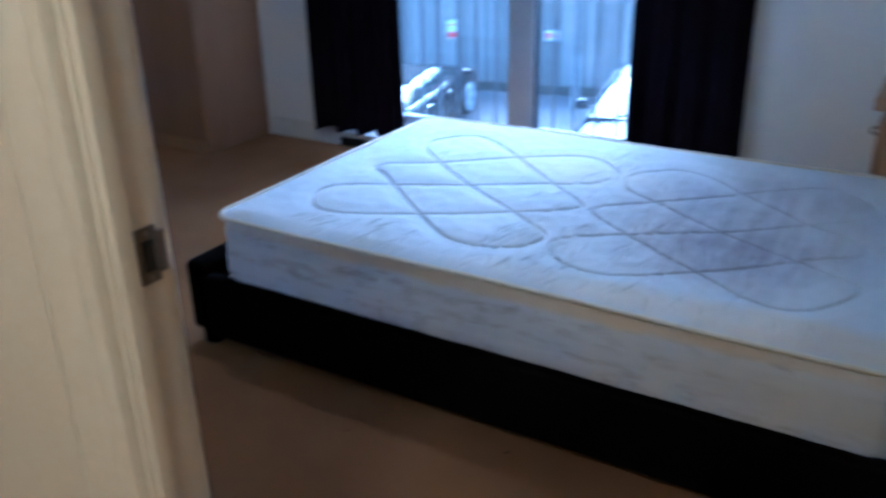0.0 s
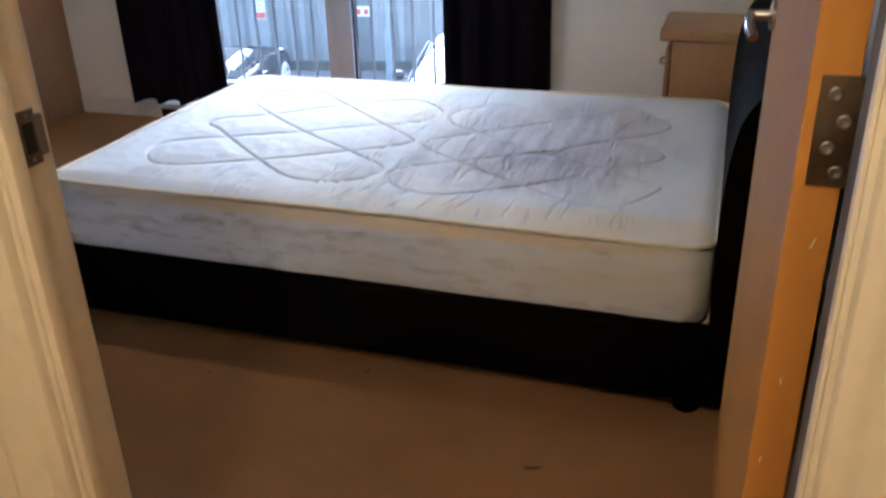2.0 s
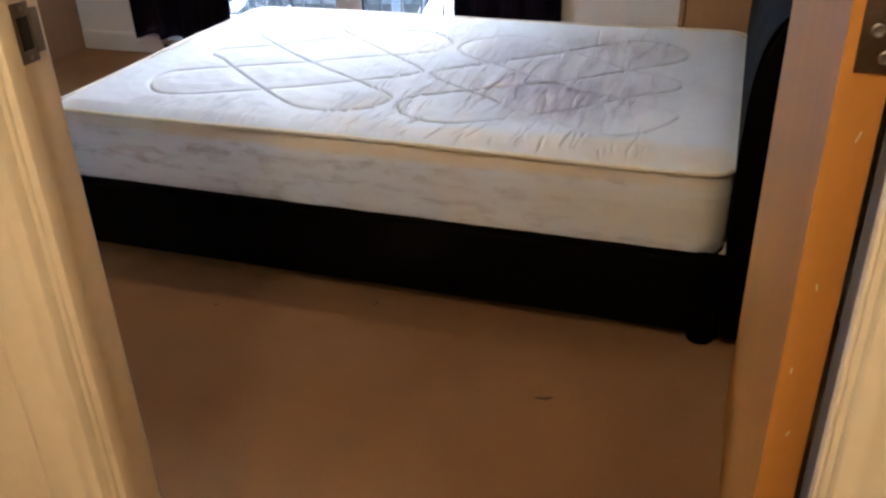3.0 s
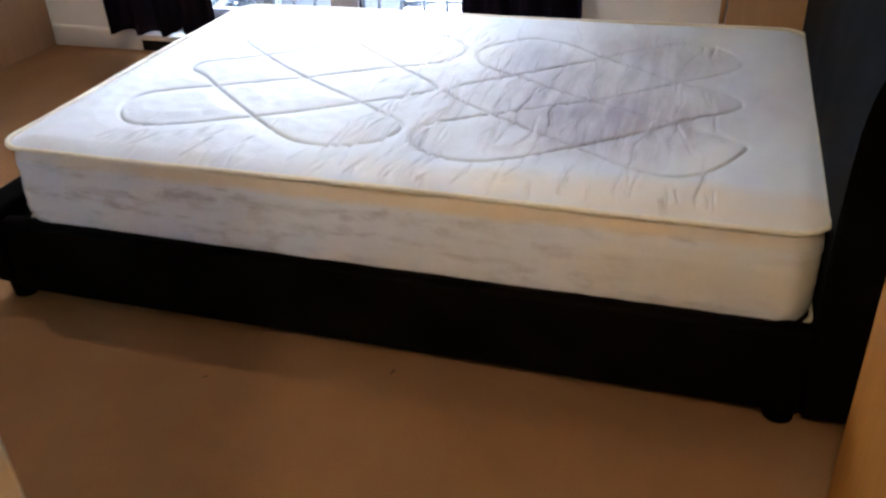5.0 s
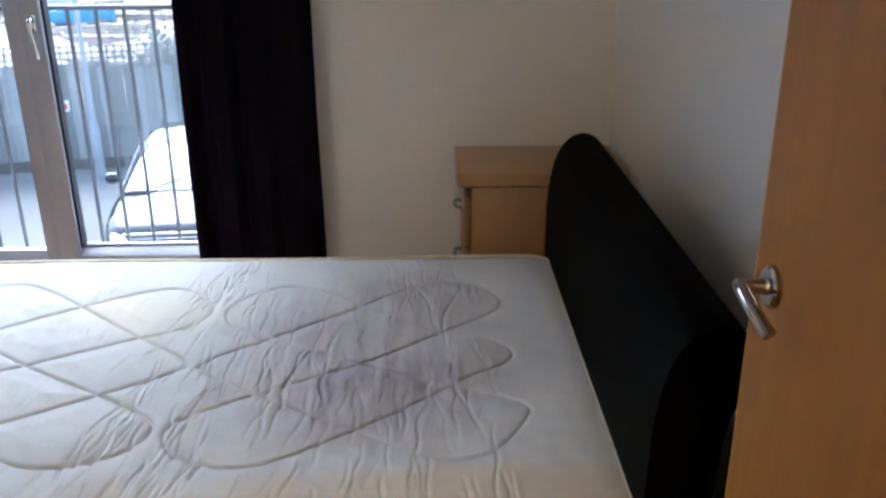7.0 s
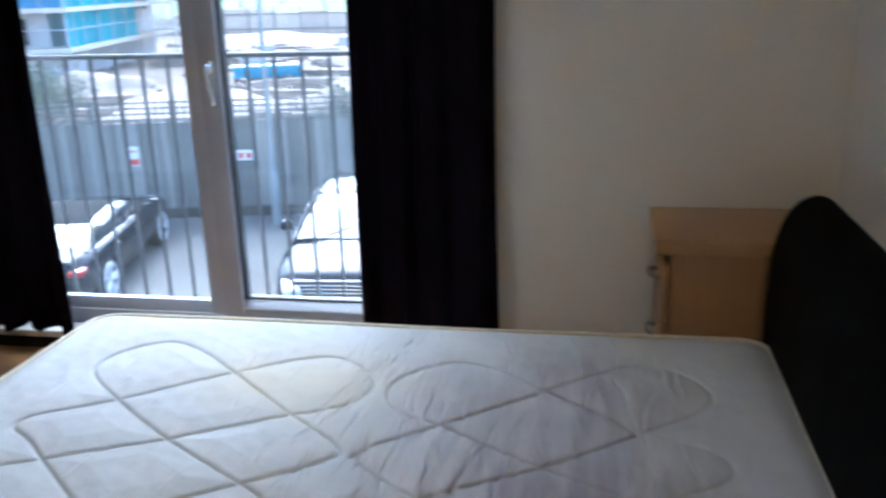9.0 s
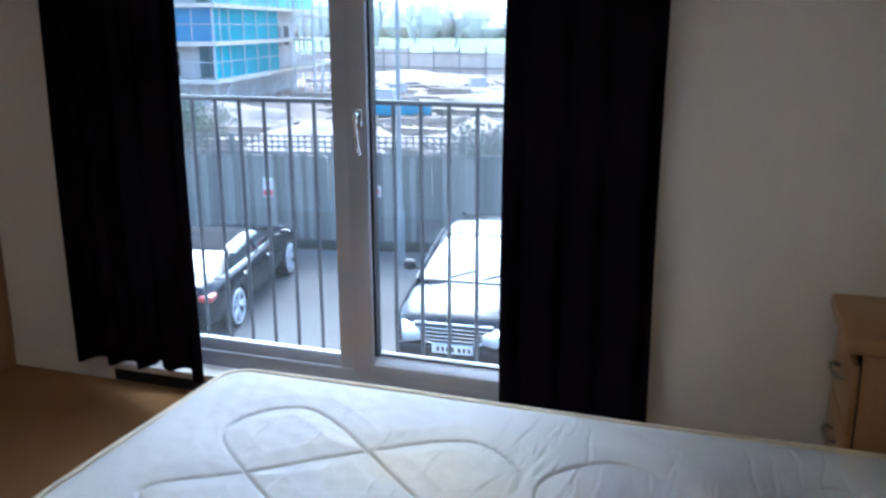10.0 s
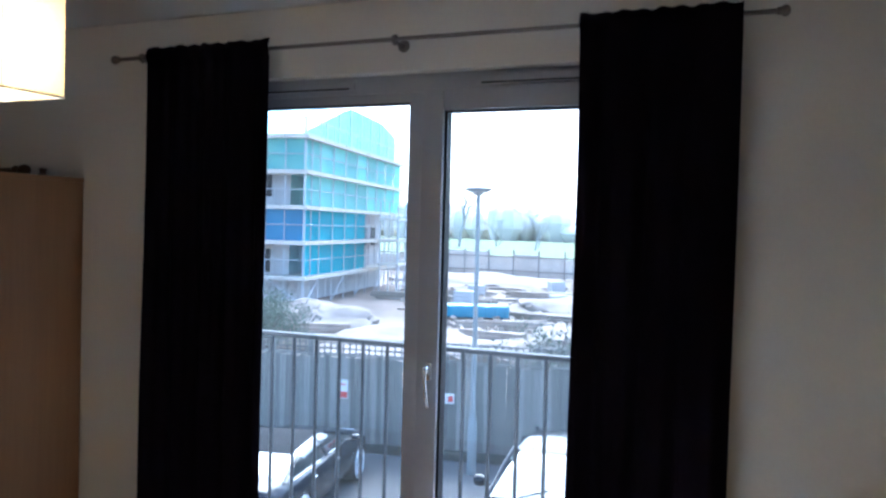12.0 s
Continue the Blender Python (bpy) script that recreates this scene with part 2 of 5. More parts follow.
def shade_cloth():
    m = bpy.data.materials.new("cream_shade_cloth")
    m.use_nodes = True
    n, l = m.node_tree.nodes, m.node_tree.links
    n.remove(n["Principled BSDF"])
    tc, wv = n.new("ShaderNodeTexCoord"), n.new("ShaderNodeTexNoise")
    wv.inputs["Scale"].default_value = 240
    l.new(tc.outputs["Object"], wv.inputs["Vector"])
    ramp = n.new("ShaderNodeValToRGB")
    ramp.color_ramp.elements[0].color, ramp.color_ramp.elements[1].color = (0.86, 0.76, 0.56, 1), (0.95, 0.88, 0.72, 1)
    l.new(wv.outputs["Fac"], ramp.inputs[0])
    tr, df, mx = n.new("ShaderNodeBsdfTranslucent"), n.new("ShaderNodeBsdfDiffuse"), n.new("ShaderNodeMixShader")
    l.new(ramp.outputs[0], tr.inputs["Color"])
    l.new(ramp.outputs[0], df.inputs["Color"])
    mx.inputs[0].default_value = 0.35
    l.new(tr.outputs[0], mx.inputs[1])
    l.new(df.outputs[0], mx.inputs[2])
    l.new(mx.outputs[0], n["Material Output"].inputs["Surface"])
    return m


SHADE = shade_cloth()


def ticking(name, side):
    """Off-white mattress cloth: woven grain, faint printed sprigs on the border, old stains on the top."""
    m = bpy.data.materials.new(name)
    m.use_nodes = True
    n, l = m.node_tree.nodes, m.node_tree.links
    b = n["Principled BSDF"]
    b.inputs["Roughness"].default_value = 0.85
    b.inputs["Specular IOR Level"].default_value = 0.15
    tc = n.new("ShaderNodeTexCoord")

    def noise_tex(scale, detail, stretch=(1, 1, 1), rough=0.5):
        mp, t = n.new("ShaderNodeMapping"), n.new("ShaderNodeTexNoise")
        mp.inputs["Scale"].default_value = stretch
        t.inputs["Scale"].default_value, t.inputs["Detail"].default_value, t.inputs["Roughness"].default_value = scale, detail, rough
        l.new(tc.outputs["Object"], mp.inputs["Vector"])
        l.new(mp.outputs[0], t.inputs["Vector"])
        return t.outputs["Fac"]

    def ranged(value, a, b_, lo, hi):
        r = n.new("ShaderNodeMapRange")
        r.inputs["From Min"].default_value, r.inputs["From Max"].default_value = a, b_
        r.inputs["To Min"].default_value, r.inputs["To Max"].default_value = lo, hi
        l.new(value, r.inputs["Value"])
        return r.outputs[0]

    def mul(a, b_):
        t = n.new("ShaderNodeMath")
        t.operation = "MULTIPLY"
        l.new(a, t.inputs[0])
        l.new(b_, t.inputs[1])
        return t.outputs[0]

    def tint(colour_in, fac, colour):
        x = n.new("ShaderNodeMix")
        x.data_type, x.blend_type = "RGBA", "MIX"
        l.new(fac, x.inputs["Factor"])
        if isinstance(colour_in, tuple):
            x.inputs["A"].default_value = (*colour_in, 1)
        else:
            l.new(colour_in, x.inputs["A"])
        x.inputs["B"].default_value = (*colour, 1)
        return x.outputs["Result"]

    def blot(cx, cy, cz, sx, sy, sz, soft=0.5):
        """A stain: a soft patch round a place, in metres, broken up by noise."""
        mp, g, v = n.new("ShaderNodeMapping"), n.new("ShaderNodeVectorMath"), n.new("ShaderNodeMath")
        mp.vector_type = "POINT"
        mp.inputs["Location"].default_value = (-cx / sx, -cy / sy, -cz / sz)
        mp.inputs["Scale"].default_value = (1 / sx, 1 / sy, 1 / sz)
        l.new(tc.outputs["Object"], mp.inputs["Vector"])
        g.operation = "LENGTH"
        l.new(mp.outputs[0], g.inputs[0])
        v.operation = "MULTIPLY_ADD"
        l.new(noise_tex(7.0, 6, (1, 0.6, 1), 0.6), v.inputs[0])
        v.inputs[1].default_value = 0.9
        l.new(g.outputs["Value"], v.inputs[2])
        return ranged(v.outputs[0], 1.45 - soft, 1.45, 1.0, 0.0)

    c = tint((0.64, 0.66, 0.69), ranged(noise_tex(3.0, 5), 0.4, 0.75, 0, 0.5), (0.55, 0.56, 0.61))
    if side:
        sprig = mul(ranged(noise_tex(26, 4, (0.5, 0.5, 1.6), 0.65), 0.46, 0.64, 0, 0.8), ranged(noise_tex(5, 3, (0.6, 0.6, 4.5)), 0.42, 0.56, 0.1, 1))
        c = tint(c, mul(sprig, ranged(noise_tex(1.4, 2), 0.3, 0.6, 0.65, 1.0)), (0.37, 0.35, 0.36))
        c = tint(c, blot(-0.9, -0.02, 0.425, 1.2, 0.2, 0.028, 0.6), (0.66, 0.56, 0.41))
        c = tint(c, blot(-0.1, -0.02, 0.33, 0.5, 0.2, 0.09, 0.7), (0.63, 0.60, 0.55))
    else:
        broken = ranged(noise_tex(9, 7, (2.6, 0.4, 1), 0.6), 0.38, 0.60, 0.2, 1)
        c = tint(c, mul(blot(-0.56, 0.62, 0.46, 0.50, 0.52, 0.5, 0.7), ranged(broken, 0, 1, 0.5, 1.0)), (0.40, 0.39, 0.43))
        c = tint(c, mul(blot(-0.45, 0.40, 0.46, 0.24, 0.22, 0.5, 0.6), ranged(broken, 0, 1, 0.1, 0.8)), (0.32, 0.295, 0.35))
        c = tint(c, mul(blot(-0.40, 0.92, 0.46, 0.20, 0.16, 0.5, 0.6), ranged(broken, 0, 1, 0.05, 0.7)), (0.40, 0.39, 0.43))
        c = tint(c, blot(-0.2, 0.05, 0.46, 0.9, 0.10, 0.5, 0.6), (0.66, 0.60, 0.51))
        c = tint(c, blot(-1.15, 0.85, 0.46, 0.35, 0.22, 0.5, 0.8), (0.68, 0.65, 0.58))
    weave = n.new("ShaderNodeTexNoise")
    weave.inputs["Scale"].default_value = 350
    l.new(tc.outputs["Object"], weave.inputs["Vector"])
    bp = n.new("ShaderNodeBump")
    bp.inputs["Strength"].default_value, bp.inputs["Distance"].default_value = 0.25, 0.002
    l.new(weave.outputs["Fac"], bp.inputs["Height"])
    pad, pucker = n.new("ShaderNodeTexNoise"), n.new("ShaderNodeBump")
    pad.inputs["Scale"].default_value, pad.inputs["Detail"].default_value = 42, 4
    l.new(tc.outputs["Object"], pad.inputs["Vector"])
    pucker.inputs["Strength"].default_value, pucker.inputs["Distance"].default_value = 0.30, 0.004
    l.new(pad.outputs["Fac"], pucker.inputs["Height"])
    l.new(bp.outputs[0], pucker.inputs["Normal"])
    l.new(pucker.outputs[0], b.inputs["Normal"])
    l.new(c, b.inputs["Base Color"])
    return m


TICK_TOP, TICK_SIDE = ticking("mattress_top_cloth", False), ticking("mattress_border_cloth", True)
PIPING = material("mattress_piping", (0.72, 0.66, 0.52), 0.8, other=(0.62, 0.55, 0.42), scale=8, fine=120, bump=0.2)

# ---------- building helpers ----------


def thing(name, label="", category="", at=None, group="", kind=""):
    ob = new(name)
    ob.empty_display_size = 0.1
    if at is not None:
        ob.matrix_basis = at if isinstance(at, Matrix) else Matrix.Translation(at)
    return tagged(ob, label, category, group, kind)


def mesh_of(name, bm, mat, smooth=40):
    me = bpy.data.meshes.new(name)
    bmesh.ops.recalc_face_normals(bm, faces=bm.faces)
    bm.to_mesh(me)
    bm.free()
    me.materials.append(mat)
    if smooth:
        me.shade_smooth()
        me.set_sharp_from_angle(angle=radians(smooth))
    return me


def placed(ob):
    m = ob.matrix_basis.copy()
    while ob.parent:
        m = ob.parent.matrix_basis @ ob.matrix_parent_inverse @ m
        ob = ob.parent
    return m


def part(name, bm, mat, parent, label="", local=False, smooth=40):
    """One mesh under a thing or part; the bmesh is in the world's metres, or in the thing's own with local."""
    ob = new(name, bm if isinstance(bm, bpy.types.Mesh) else mesh_of(name, bm, mat, smooth))
    ob.parent = parent
    if not local:
        ob.matrix_parent_inverse = placed(parent).inverted()
    return tagged(ob, label)


def solid(name, bm, mat, label="", category="", kind="structure", smooth=40, group=""):
    return tagged(new(name, mesh_of(name, bm, mat, smooth)), label, category, group, kind)


def box(bm, x0, x1, y0, y1, z0, z1, bevel=0.0, segments=2, m=None):
    made = bmesh.ops.create_cube(bm, size=1.0, matrix=Matrix.Translation(((x0 + x1) / 2, (y0 + y1) / 2, (z0 + z1) / 2)) @ Matrix.Diagonal((x1 - x0, y1 - y0, z1 - z0, 1)))["verts"]
    if bevel:
        edges = {e for v in made for e in v.link_edges}
        made = bmesh.ops.bevel(bm, geom=list(edges), offset=bevel, segments=segments, affect="EDGES", profile=0.5)["verts"]
    if m is not None:
        bmesh.ops.transform(bm, matrix=m, verts=list(made))
    return bm


def boxed(*a, **k):
    return box(bmesh.new(), *a, **k)


def tube(bm, points, radius, sides=8, cap=True):
    """A round bar along points; radius may be a list."""
    pts = [Vector(p) for p in points]
    rad = radius if isinstance(radius, (list, tuple)) else [radius] * len(pts)
    rings, up = [], None
    for i, p in enumerate(pts):
        d = (pts[min(i + 1, len(pts) - 1)] - pts[max(i - 1, 0)]).normalized()
        if up is None:
            up = d.orthogonal().normalized()
        up = (up - d * up.dot(d))
        up = up.normalized() if up.length > 1e-6 else d.orthogonal().normalized()
        side = d.cross(up)
        rings.append([bm.verts.new(p + (up * math.cos(a) + side * math.sin(a)) * rad[i]) for a in (2 * math.pi * k / sides for k in range(sides))])
    for a, b in zip(rings, rings[1:]):
        for k in range(sides):
            bm.faces.new((a[k], a[(k + 1) % sides], b[(k + 1) % sides], b[k]))
    if cap:
        bm.faces.new(rings[0][::-1])
        bm.faces.new(rings[-1])
    return bm


def lathe(bm, profile, m, sides=24):
    """Turns (radius, height) pairs round the z axis of m."""
    rings = []
    for r, z in profile:
        rings.append([bm.verts.new(m @ Vector((r * math.cos(a), r * math.sin(a), z))) for a in (2 * math.pi * k / sides for k in range(sides))])
    for a, b in zip(rings, rings[1:]):
        for k in range(sides):
            bm.faces.new((a[k], a[(k + 1) % sides], b[(k + 1) % sides], b[k]))
    bm.faces.new(rings[0][::-1])
    bm.faces.new(rings[-1])
    return bm


def prism(bm, outline, axis, lo, hi):
    """Extrudes an outline of pairs along an axis: 'y' takes (x, z), 'z' takes (x, y), 'x' takes (y, z)."""
    def v(a, b, c):
        return {"y": (a, c, b), "z": (a, b, c), "x": (c, a, b)}[axis]
    one, two = ([bm.verts.new(v(a, b, c)) for a, b in outline] for c in (lo, hi))
    n = len(outline)
    for k in range(n):
        bm.faces.new((one[k], one[(k + 1) % n], two[(k + 1) % n], two[k]))
    bm.faces.new(one[::-1])
    bm.faces.new(two)
    return bm


def spline(points, steps=8, closed=False):
    """Catmull-Rom through points."""
    pts = [np.array(p, float) for p in points]
    n, out = len(pts), []
    for i in range(n if closed else n - 1):
        p0, p1, p2, p3 = (pts[(i + k) % n] if closed else pts[min(max(i + k, 0), n - 1)] for k in (-1, 0, 1, 2))
        for t in np.arange(steps) / steps:
            out.append(0.5 * (2 * p1 + (p2 - p0) * t + (2 * p0 - 5 * p1 + 4 * p2 - p3) * t**2 + (3 * p1 - p0 - 3 * p2 + p3) * t**3))
    return out if closed else out + [pts[-1]]


# ---------- the rooms ----------
XL, XR, YW, YD, H = -4.42, 0.32, 1.93, -1.135, 2.40      # left, right, window wall, door wall, ceiling
YH, HB, HX0, HX1 = -1.207, -2.75, -1.75, 1.15            # hall side of the door wall, hall's far wall and ends
WX0, WX1, WZ0, WZ1 = -2.86, -0.92, 0.085, 2.14           # window opening
DX0, DX1, DZ = -0.772, 0.110, 2.075                      # door opening in the wall

solid("floor", boxed(XL - 0.1, XR + 0.1, YD - 0.10, YW + 0.05, -0.2, 0.0), CARPET, "worn beige-brown carpet of the bedroom", "floor")
solid("floor_hall", boxed(HX0 - 0.1, HX1 + 0.1, HB - 0.1, YD - 0.10, -0.2, 0.0), CARPET, "worn beige-brown carpet of the hall", "floor")
solid("ceiling", boxed(XL - 0.1, XR + 0.1, YD - 0.05, YW + 0.1, H, H + 0.2), CEIL, "plain white painted bedroom ceiling", "ceiling")
solid("ceiling_hall", boxed(HX0 - 0.1, HX1 + 0.1, HB - 0.1, YD - 0.05, H, H + 0.2), CEIL, "plain white painted hall ceiling", "ceiling")
bm = bmesh.new()
box(bm, XL - 0.12, WX0, YW, 2.26, -0.2, H)
box(bm, WX1, XR + 0.12, YW, 2.26, -0.2, H)
box(bm, WX0, WX1, YW, 2.26, WZ1, H)
box(bm, WX0, WX1, YW, 2.26, -0.2, WZ0 - 0.03)
solid("wall_window", bm, WALL, "off-white painted wall with a tall window", "wall")
solid("wall_right", boxed(XR, XR + 0.12, YD, YW, -0.2, H), WALL, "off-white painted wall behind the bed head", "wall")
solid("wall_left", boxed(XL - 0.12, XL, YD, YW, -0.2, H), WALL, "off-white painted bedroom wall", "wall")
YM = (YH + YD) / 2
for name, y0, y1, paint, x0, label in (("wall_door", YM, YD, WALL, XL - 0.12, "off-white painted wall with the bedroom doorway"), ("wall_door_hall", YH, YM, HALLWALL, HX0, "painted hall wall round the bedroom doorway, lamp warmth in its cream colour")):
    bm = bmesh.new()
    box(bm, x0, DX0, y0, y1, -0.2, H)
    box(bm, DX1, HX1 + 0.1, y0, y1, -0.2, H)
    box(bm, DX0, DX1, y0, y1, DZ, H)
    solid(name, bm, paint, label, "wall")
solid("wall_hall_back", boxed(HX0 - 0.1, HX1 + 0.1, HB - 0.1, HB, -0.2, H), HALLWALL, "painted hall wall, lamp warmth in its cream colour", "wall")
solid("wall_hall_left", boxed(HX0 - 0.1, HX0, HB, YH, -0.2, H), HALLWALL, "painted hall end wall, lamp warmth in its cream colour", "wall")
solid("wall_hall_right", boxed(HX1, HX1 + 0.1, HB, YH, -0.2, H), HALLWALL, "painted hall end wall, lamp warmth in its cream colour", "wall")


def skirting(name, along, a, b, face, out):
    """A skirting board with a rounded top edge, along x or y, that stands out from a wall face."""
    prof = [(0, 0), (0.015, 0), (0.015, 0.085), (0.011, 0.095), (0.004, 0.10), (0, 0.10)]
    bm = bmesh.new()
    if along == "x":
        prism(bm, [(face + out * p, z) for p, z in prof], "x", a, b)
    else:
        prism(bm, [(face + out * p, z) for p, z in prof], "y", a, b)
    return solid(name, bm, SKIRT, "white gloss-painted skirting board", "skirting")


skirting("baseboard_window_left", "x", -3.40, WX0 - 0.03, YW, -1)
skirting("baseboard_window_right", "x", WX1 + 0.03, XR, YW, -1)
skirting("baseboard_right", "y", YD, YW - 0.016, XR, -1)
skirting("baseboard_left", "y", YD, 1.42, XL, 1)
skirting("baseboard_door_left", "x", XL + 0.016, DX0 - 0.09, YD, 1)
skirting("baseboard_hall_left", "x", HX0, DX0 - 0.09, YH, -1)
skirting("baseboard_hall_right", "x", DX1 + 0.09, HX1, YH, -1)

# ---------- doorway ----------
frame_ob = thing("door_frame", "gloss-painted door lining with moulded architraves, warm light in its cream colour", "door frame", (-0.33, YD, 0), kind="structure")
LX0, LX1 = -0.746, 0.082
part("lining", boxed(DX0, LX0, YH, YD, 0, DZ - 0.025, bevel=0.002), GLOSS, frame_ob)
part("lining", boxed(LX1, DX1, YH, YD, 0, DZ - 0.025, bevel=0.002), GLOSS, frame_ob)
part("lining", boxed(DX0, DX1, YH, YD, DZ - 0.025, DZ, bevel=0.002), GLOSS, frame_ob)
part("stop", boxed(LX0, LX0 + 0.012, YH + 0.004, YD - 0.046, 0, DZ - 0.025, bevel=0.002), GLOSS, frame_ob)
part("stop", boxed(LX1 - 0.004, LX1, YH + 0.004, YD - 0.048, 0, DZ - 0.025, bevel=0.0015), GLOSS, frame_ob)
# added dark strip: the shade in the hinge-side gap, put in as colour
part("gap_shade", boxed(LX1 - 0.003, LX1 + 0.001, YD - 0.047, YD - 0.001, 0, DZ - 0.026), GAPSHADE, frame_ob, "dark grey strip that stands in for shade on the lining")
part("stop", boxed(LX0 + 0.012, LX1 - 0.004, YH + 0.004, YD - 0.046, DZ - 0.037, DZ - 0.025, bevel=0.002), GLOSS, frame_ob)
# stepped and rounded moulding, from the opening's edge outward: (across, proud)
MOULD = [(0, 0), (0, 0.010), (0.003, 0.014), (0.014, 0.0155), (0.022, 0.0155), (0.028, 0.0125), (0.036, 0.0125), (0.046, 0.0165), (0.058, 0.019), (0.076, 0.0195), (0.088, 0.017), (0.094, 0.011), (0.096, 0.0)]
for face, out in ((YH, -1), (YD, 1)):
    for edge, way in ((LX0 - 0.006, -1), (LX1 + 0.006, 1)):
        part("architrave", prism(bmesh.new(), [(edge + way * a, face + out * p) for a, p in MOULD], "z", 0, DZ + 0.03), GLOSS, frame_ob)
        gap = edge + way * 0.0975
        part("joint", boxed(gap - 0.0014, gap + 0.0014, min(face, face + out * 0.002), max(face, face + out * 0.002), 0.0, DZ + 0.03), BLACKHOLE, frame_ob, "dark open joint beside the architrave")
    part("architrave", prism(bmesh.new(), [(face + out * p, DZ - 0.02 + a) for a, p in MOULD], "x", LX0 - 0.006, LX1 + 0.006), GLOSS, frame_ob)
# strike plate with its latch hole, let into the lining
sp = boxed(LX0 - 0.001, LX0 + 0.0025, YD - 0.038, YD - 0.012, 0.984, 1.046, bevel=0.001)
plate = part("strike_plate", sp, PEWTER, frame_ob, "dull grey steel strike plate")
part("latch_hole", boxed(LX0 + 0.0015, LX0 + 0.0035, YD - 0.032, YD - 0.018, 0.998, 1.032), BLACKHOLE, plate)
part("lip", boxed(LX0 - 0.002, LX0 + 0.004, YD - 0.013, YD - 0.002, 0.992, 1.038, bevel=0.0015), PEWTER, plate)
for z in (0.990, 1.040):
    part("screw", lathe(bmesh.new(), [(0.003, 0), (0.003, 0.0015), (0.0015, 0.002)], pose(LX0 + 0.002, YD - 0.025, z, 0, 90, 0), 10), STEEL, plate)

door = thing("door_1", "orange-brown wood veneer door standing open into the bedroom", "door", (0.06, YD, 0), kind="structure")
DY0, DY1, DT0, DT1 = -1.088, -0.272, 0.042, 0.082
part("leaf", boxed(DT0, DT1, DY0 + 0.004, DY1 - 0.004, 0.008, 2.04), DOORWOOD, door)
part("edge_lipping", boxed(DT0, DT1, DY0, DY0 + 0.004, 0.008, 2.04, bevel=0.001), DOOREDGE, door, "orange solid wood lipping on the hinge edge")
part("edge_lipping", boxed(DT0, DT1, DY1 - 0.004, DY1, 0.008, 2.04, bevel=0.001), DOOREDGE, door)
for dx, z, a in ((0.026, 0.955, 18), (0.018, 0.80, -10), (0.011, 0.70, 5), (0.020, 0.62, 24), (0.008, 0.52, -16)):
    m = pose(DT0 + dx, DY0 - 0.0006, z, 0, a, 0)
    part("scuff", box(bmesh.new(), -0.0006, 0.0006, -0.0004, 0.0004, -0.0035 if dx < 0.025 else -0.007, 0.0035, m=m), PIPING, door, "pale chip in the lipping")
for hz in (0.25, 1.06, 1.80):
    hinge = part("hinge", boxed(DT0 + 0.010, DT1 + 0.010, DY0 - 0.0025, DY0 + 0.001, hz - 0.05, hz + 0.05, bevel=0.0008), BRASS, door, "worn brown steel butt hinge")
    for k in range(5):
        part("knuckle", lathe(bmesh.new(), [(0.006, 0), (0.0065, 0.001), (0.0065, 0.0185), (0.006, 0.0195)], pose(DT1 + 0.010, DY0 - 0.007, hz - 0.05 + 0.02 * k), 12), BRASS, hinge)
    for dx, dz in ((0.012, 0.034), (0.022, 0.010), (0.012, -0.014), (0.022, -0.036)):
        part("screw", lathe(bmesh.new(), [(0.0062, 0), (0.0062, 0.0010), (0.0046, 0.0018), (0.0020, 0.0008)], pose(DT0 + 0.011 + dx, DY0 - 0.0024, hz + dz, 90, 0, 0), 14), PEWTER, hinge)
for side, face in ((-1, DT0), (1, DT1)):
    hy, hz = -0.332, 1.026
    turn = pose(face, hy, hz, 0, 90 * side, 0)
    handle = part("door_handle", lathe(bmesh.new(), [(0.025, 0.0), (0.025, 0.006), (0.022, 0.009)], turn, 28), WORNCHROME, door, "dull chrome lever handle on a round rose")
    part("neck", lathe(bmesh.new(), [(0.011, 0.008), (0.0095, 0.013), (0.009, 0.034), (0.009, 0.044)], turn, 18), WORNCHROME, handle)
    lever = [(face + side * 0.038, hy + 0.008, hz), (face + side * 0.041, hy - 0.018, hz - 0.001), (face + side * 0.041, hy - 0.045, hz - 0.006), (face + side * 0.038, hy - 0.070, hz - 0.014), (face + side * 0.033, hy - 0.084, hz - 0.022)]
    part("lever", tube(bmesh.new(), spline(lever, 4), 0.0085, 12), WORNCHROME, handle)

# ---------- window ----------
win = thing("window_1", "tall white framed window with a fixed light and an opening door", "window", (-1.83, 2.0, WZ0), kind="structure")
FY0, FY1 = 1.985, 2.055
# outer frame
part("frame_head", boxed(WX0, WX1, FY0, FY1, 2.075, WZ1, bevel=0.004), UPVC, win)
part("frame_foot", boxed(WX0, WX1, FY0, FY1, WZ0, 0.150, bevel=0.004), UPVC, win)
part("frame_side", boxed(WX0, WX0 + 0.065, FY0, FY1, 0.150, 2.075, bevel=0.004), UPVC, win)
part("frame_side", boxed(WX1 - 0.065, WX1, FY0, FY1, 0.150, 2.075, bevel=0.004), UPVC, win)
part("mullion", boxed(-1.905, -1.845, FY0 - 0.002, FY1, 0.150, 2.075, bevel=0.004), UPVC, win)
# glazing beads of the fixed light
for x0, x1, z0, z1 in ((WX0 + 0.065, -1.905, 2.040, 2.075), (WX0 + 0.065, WX0 + 0.085, 0.192, 2.040)):
    part("bead", boxed(x0, x1, FY0 + 0.012, FY1 - 0.01, z0, z1, bevel=0.004), UPVC, win)
part("bead", prism(bmesh.new(), [(1.995, 0.150), (1.995, 0.156), (2.016, 0.192), (2.045, 0.192), (2.045, 0.150)], "x", WX0 + 0.065, -1.905), UPVC, win, "sloped glazing bead")
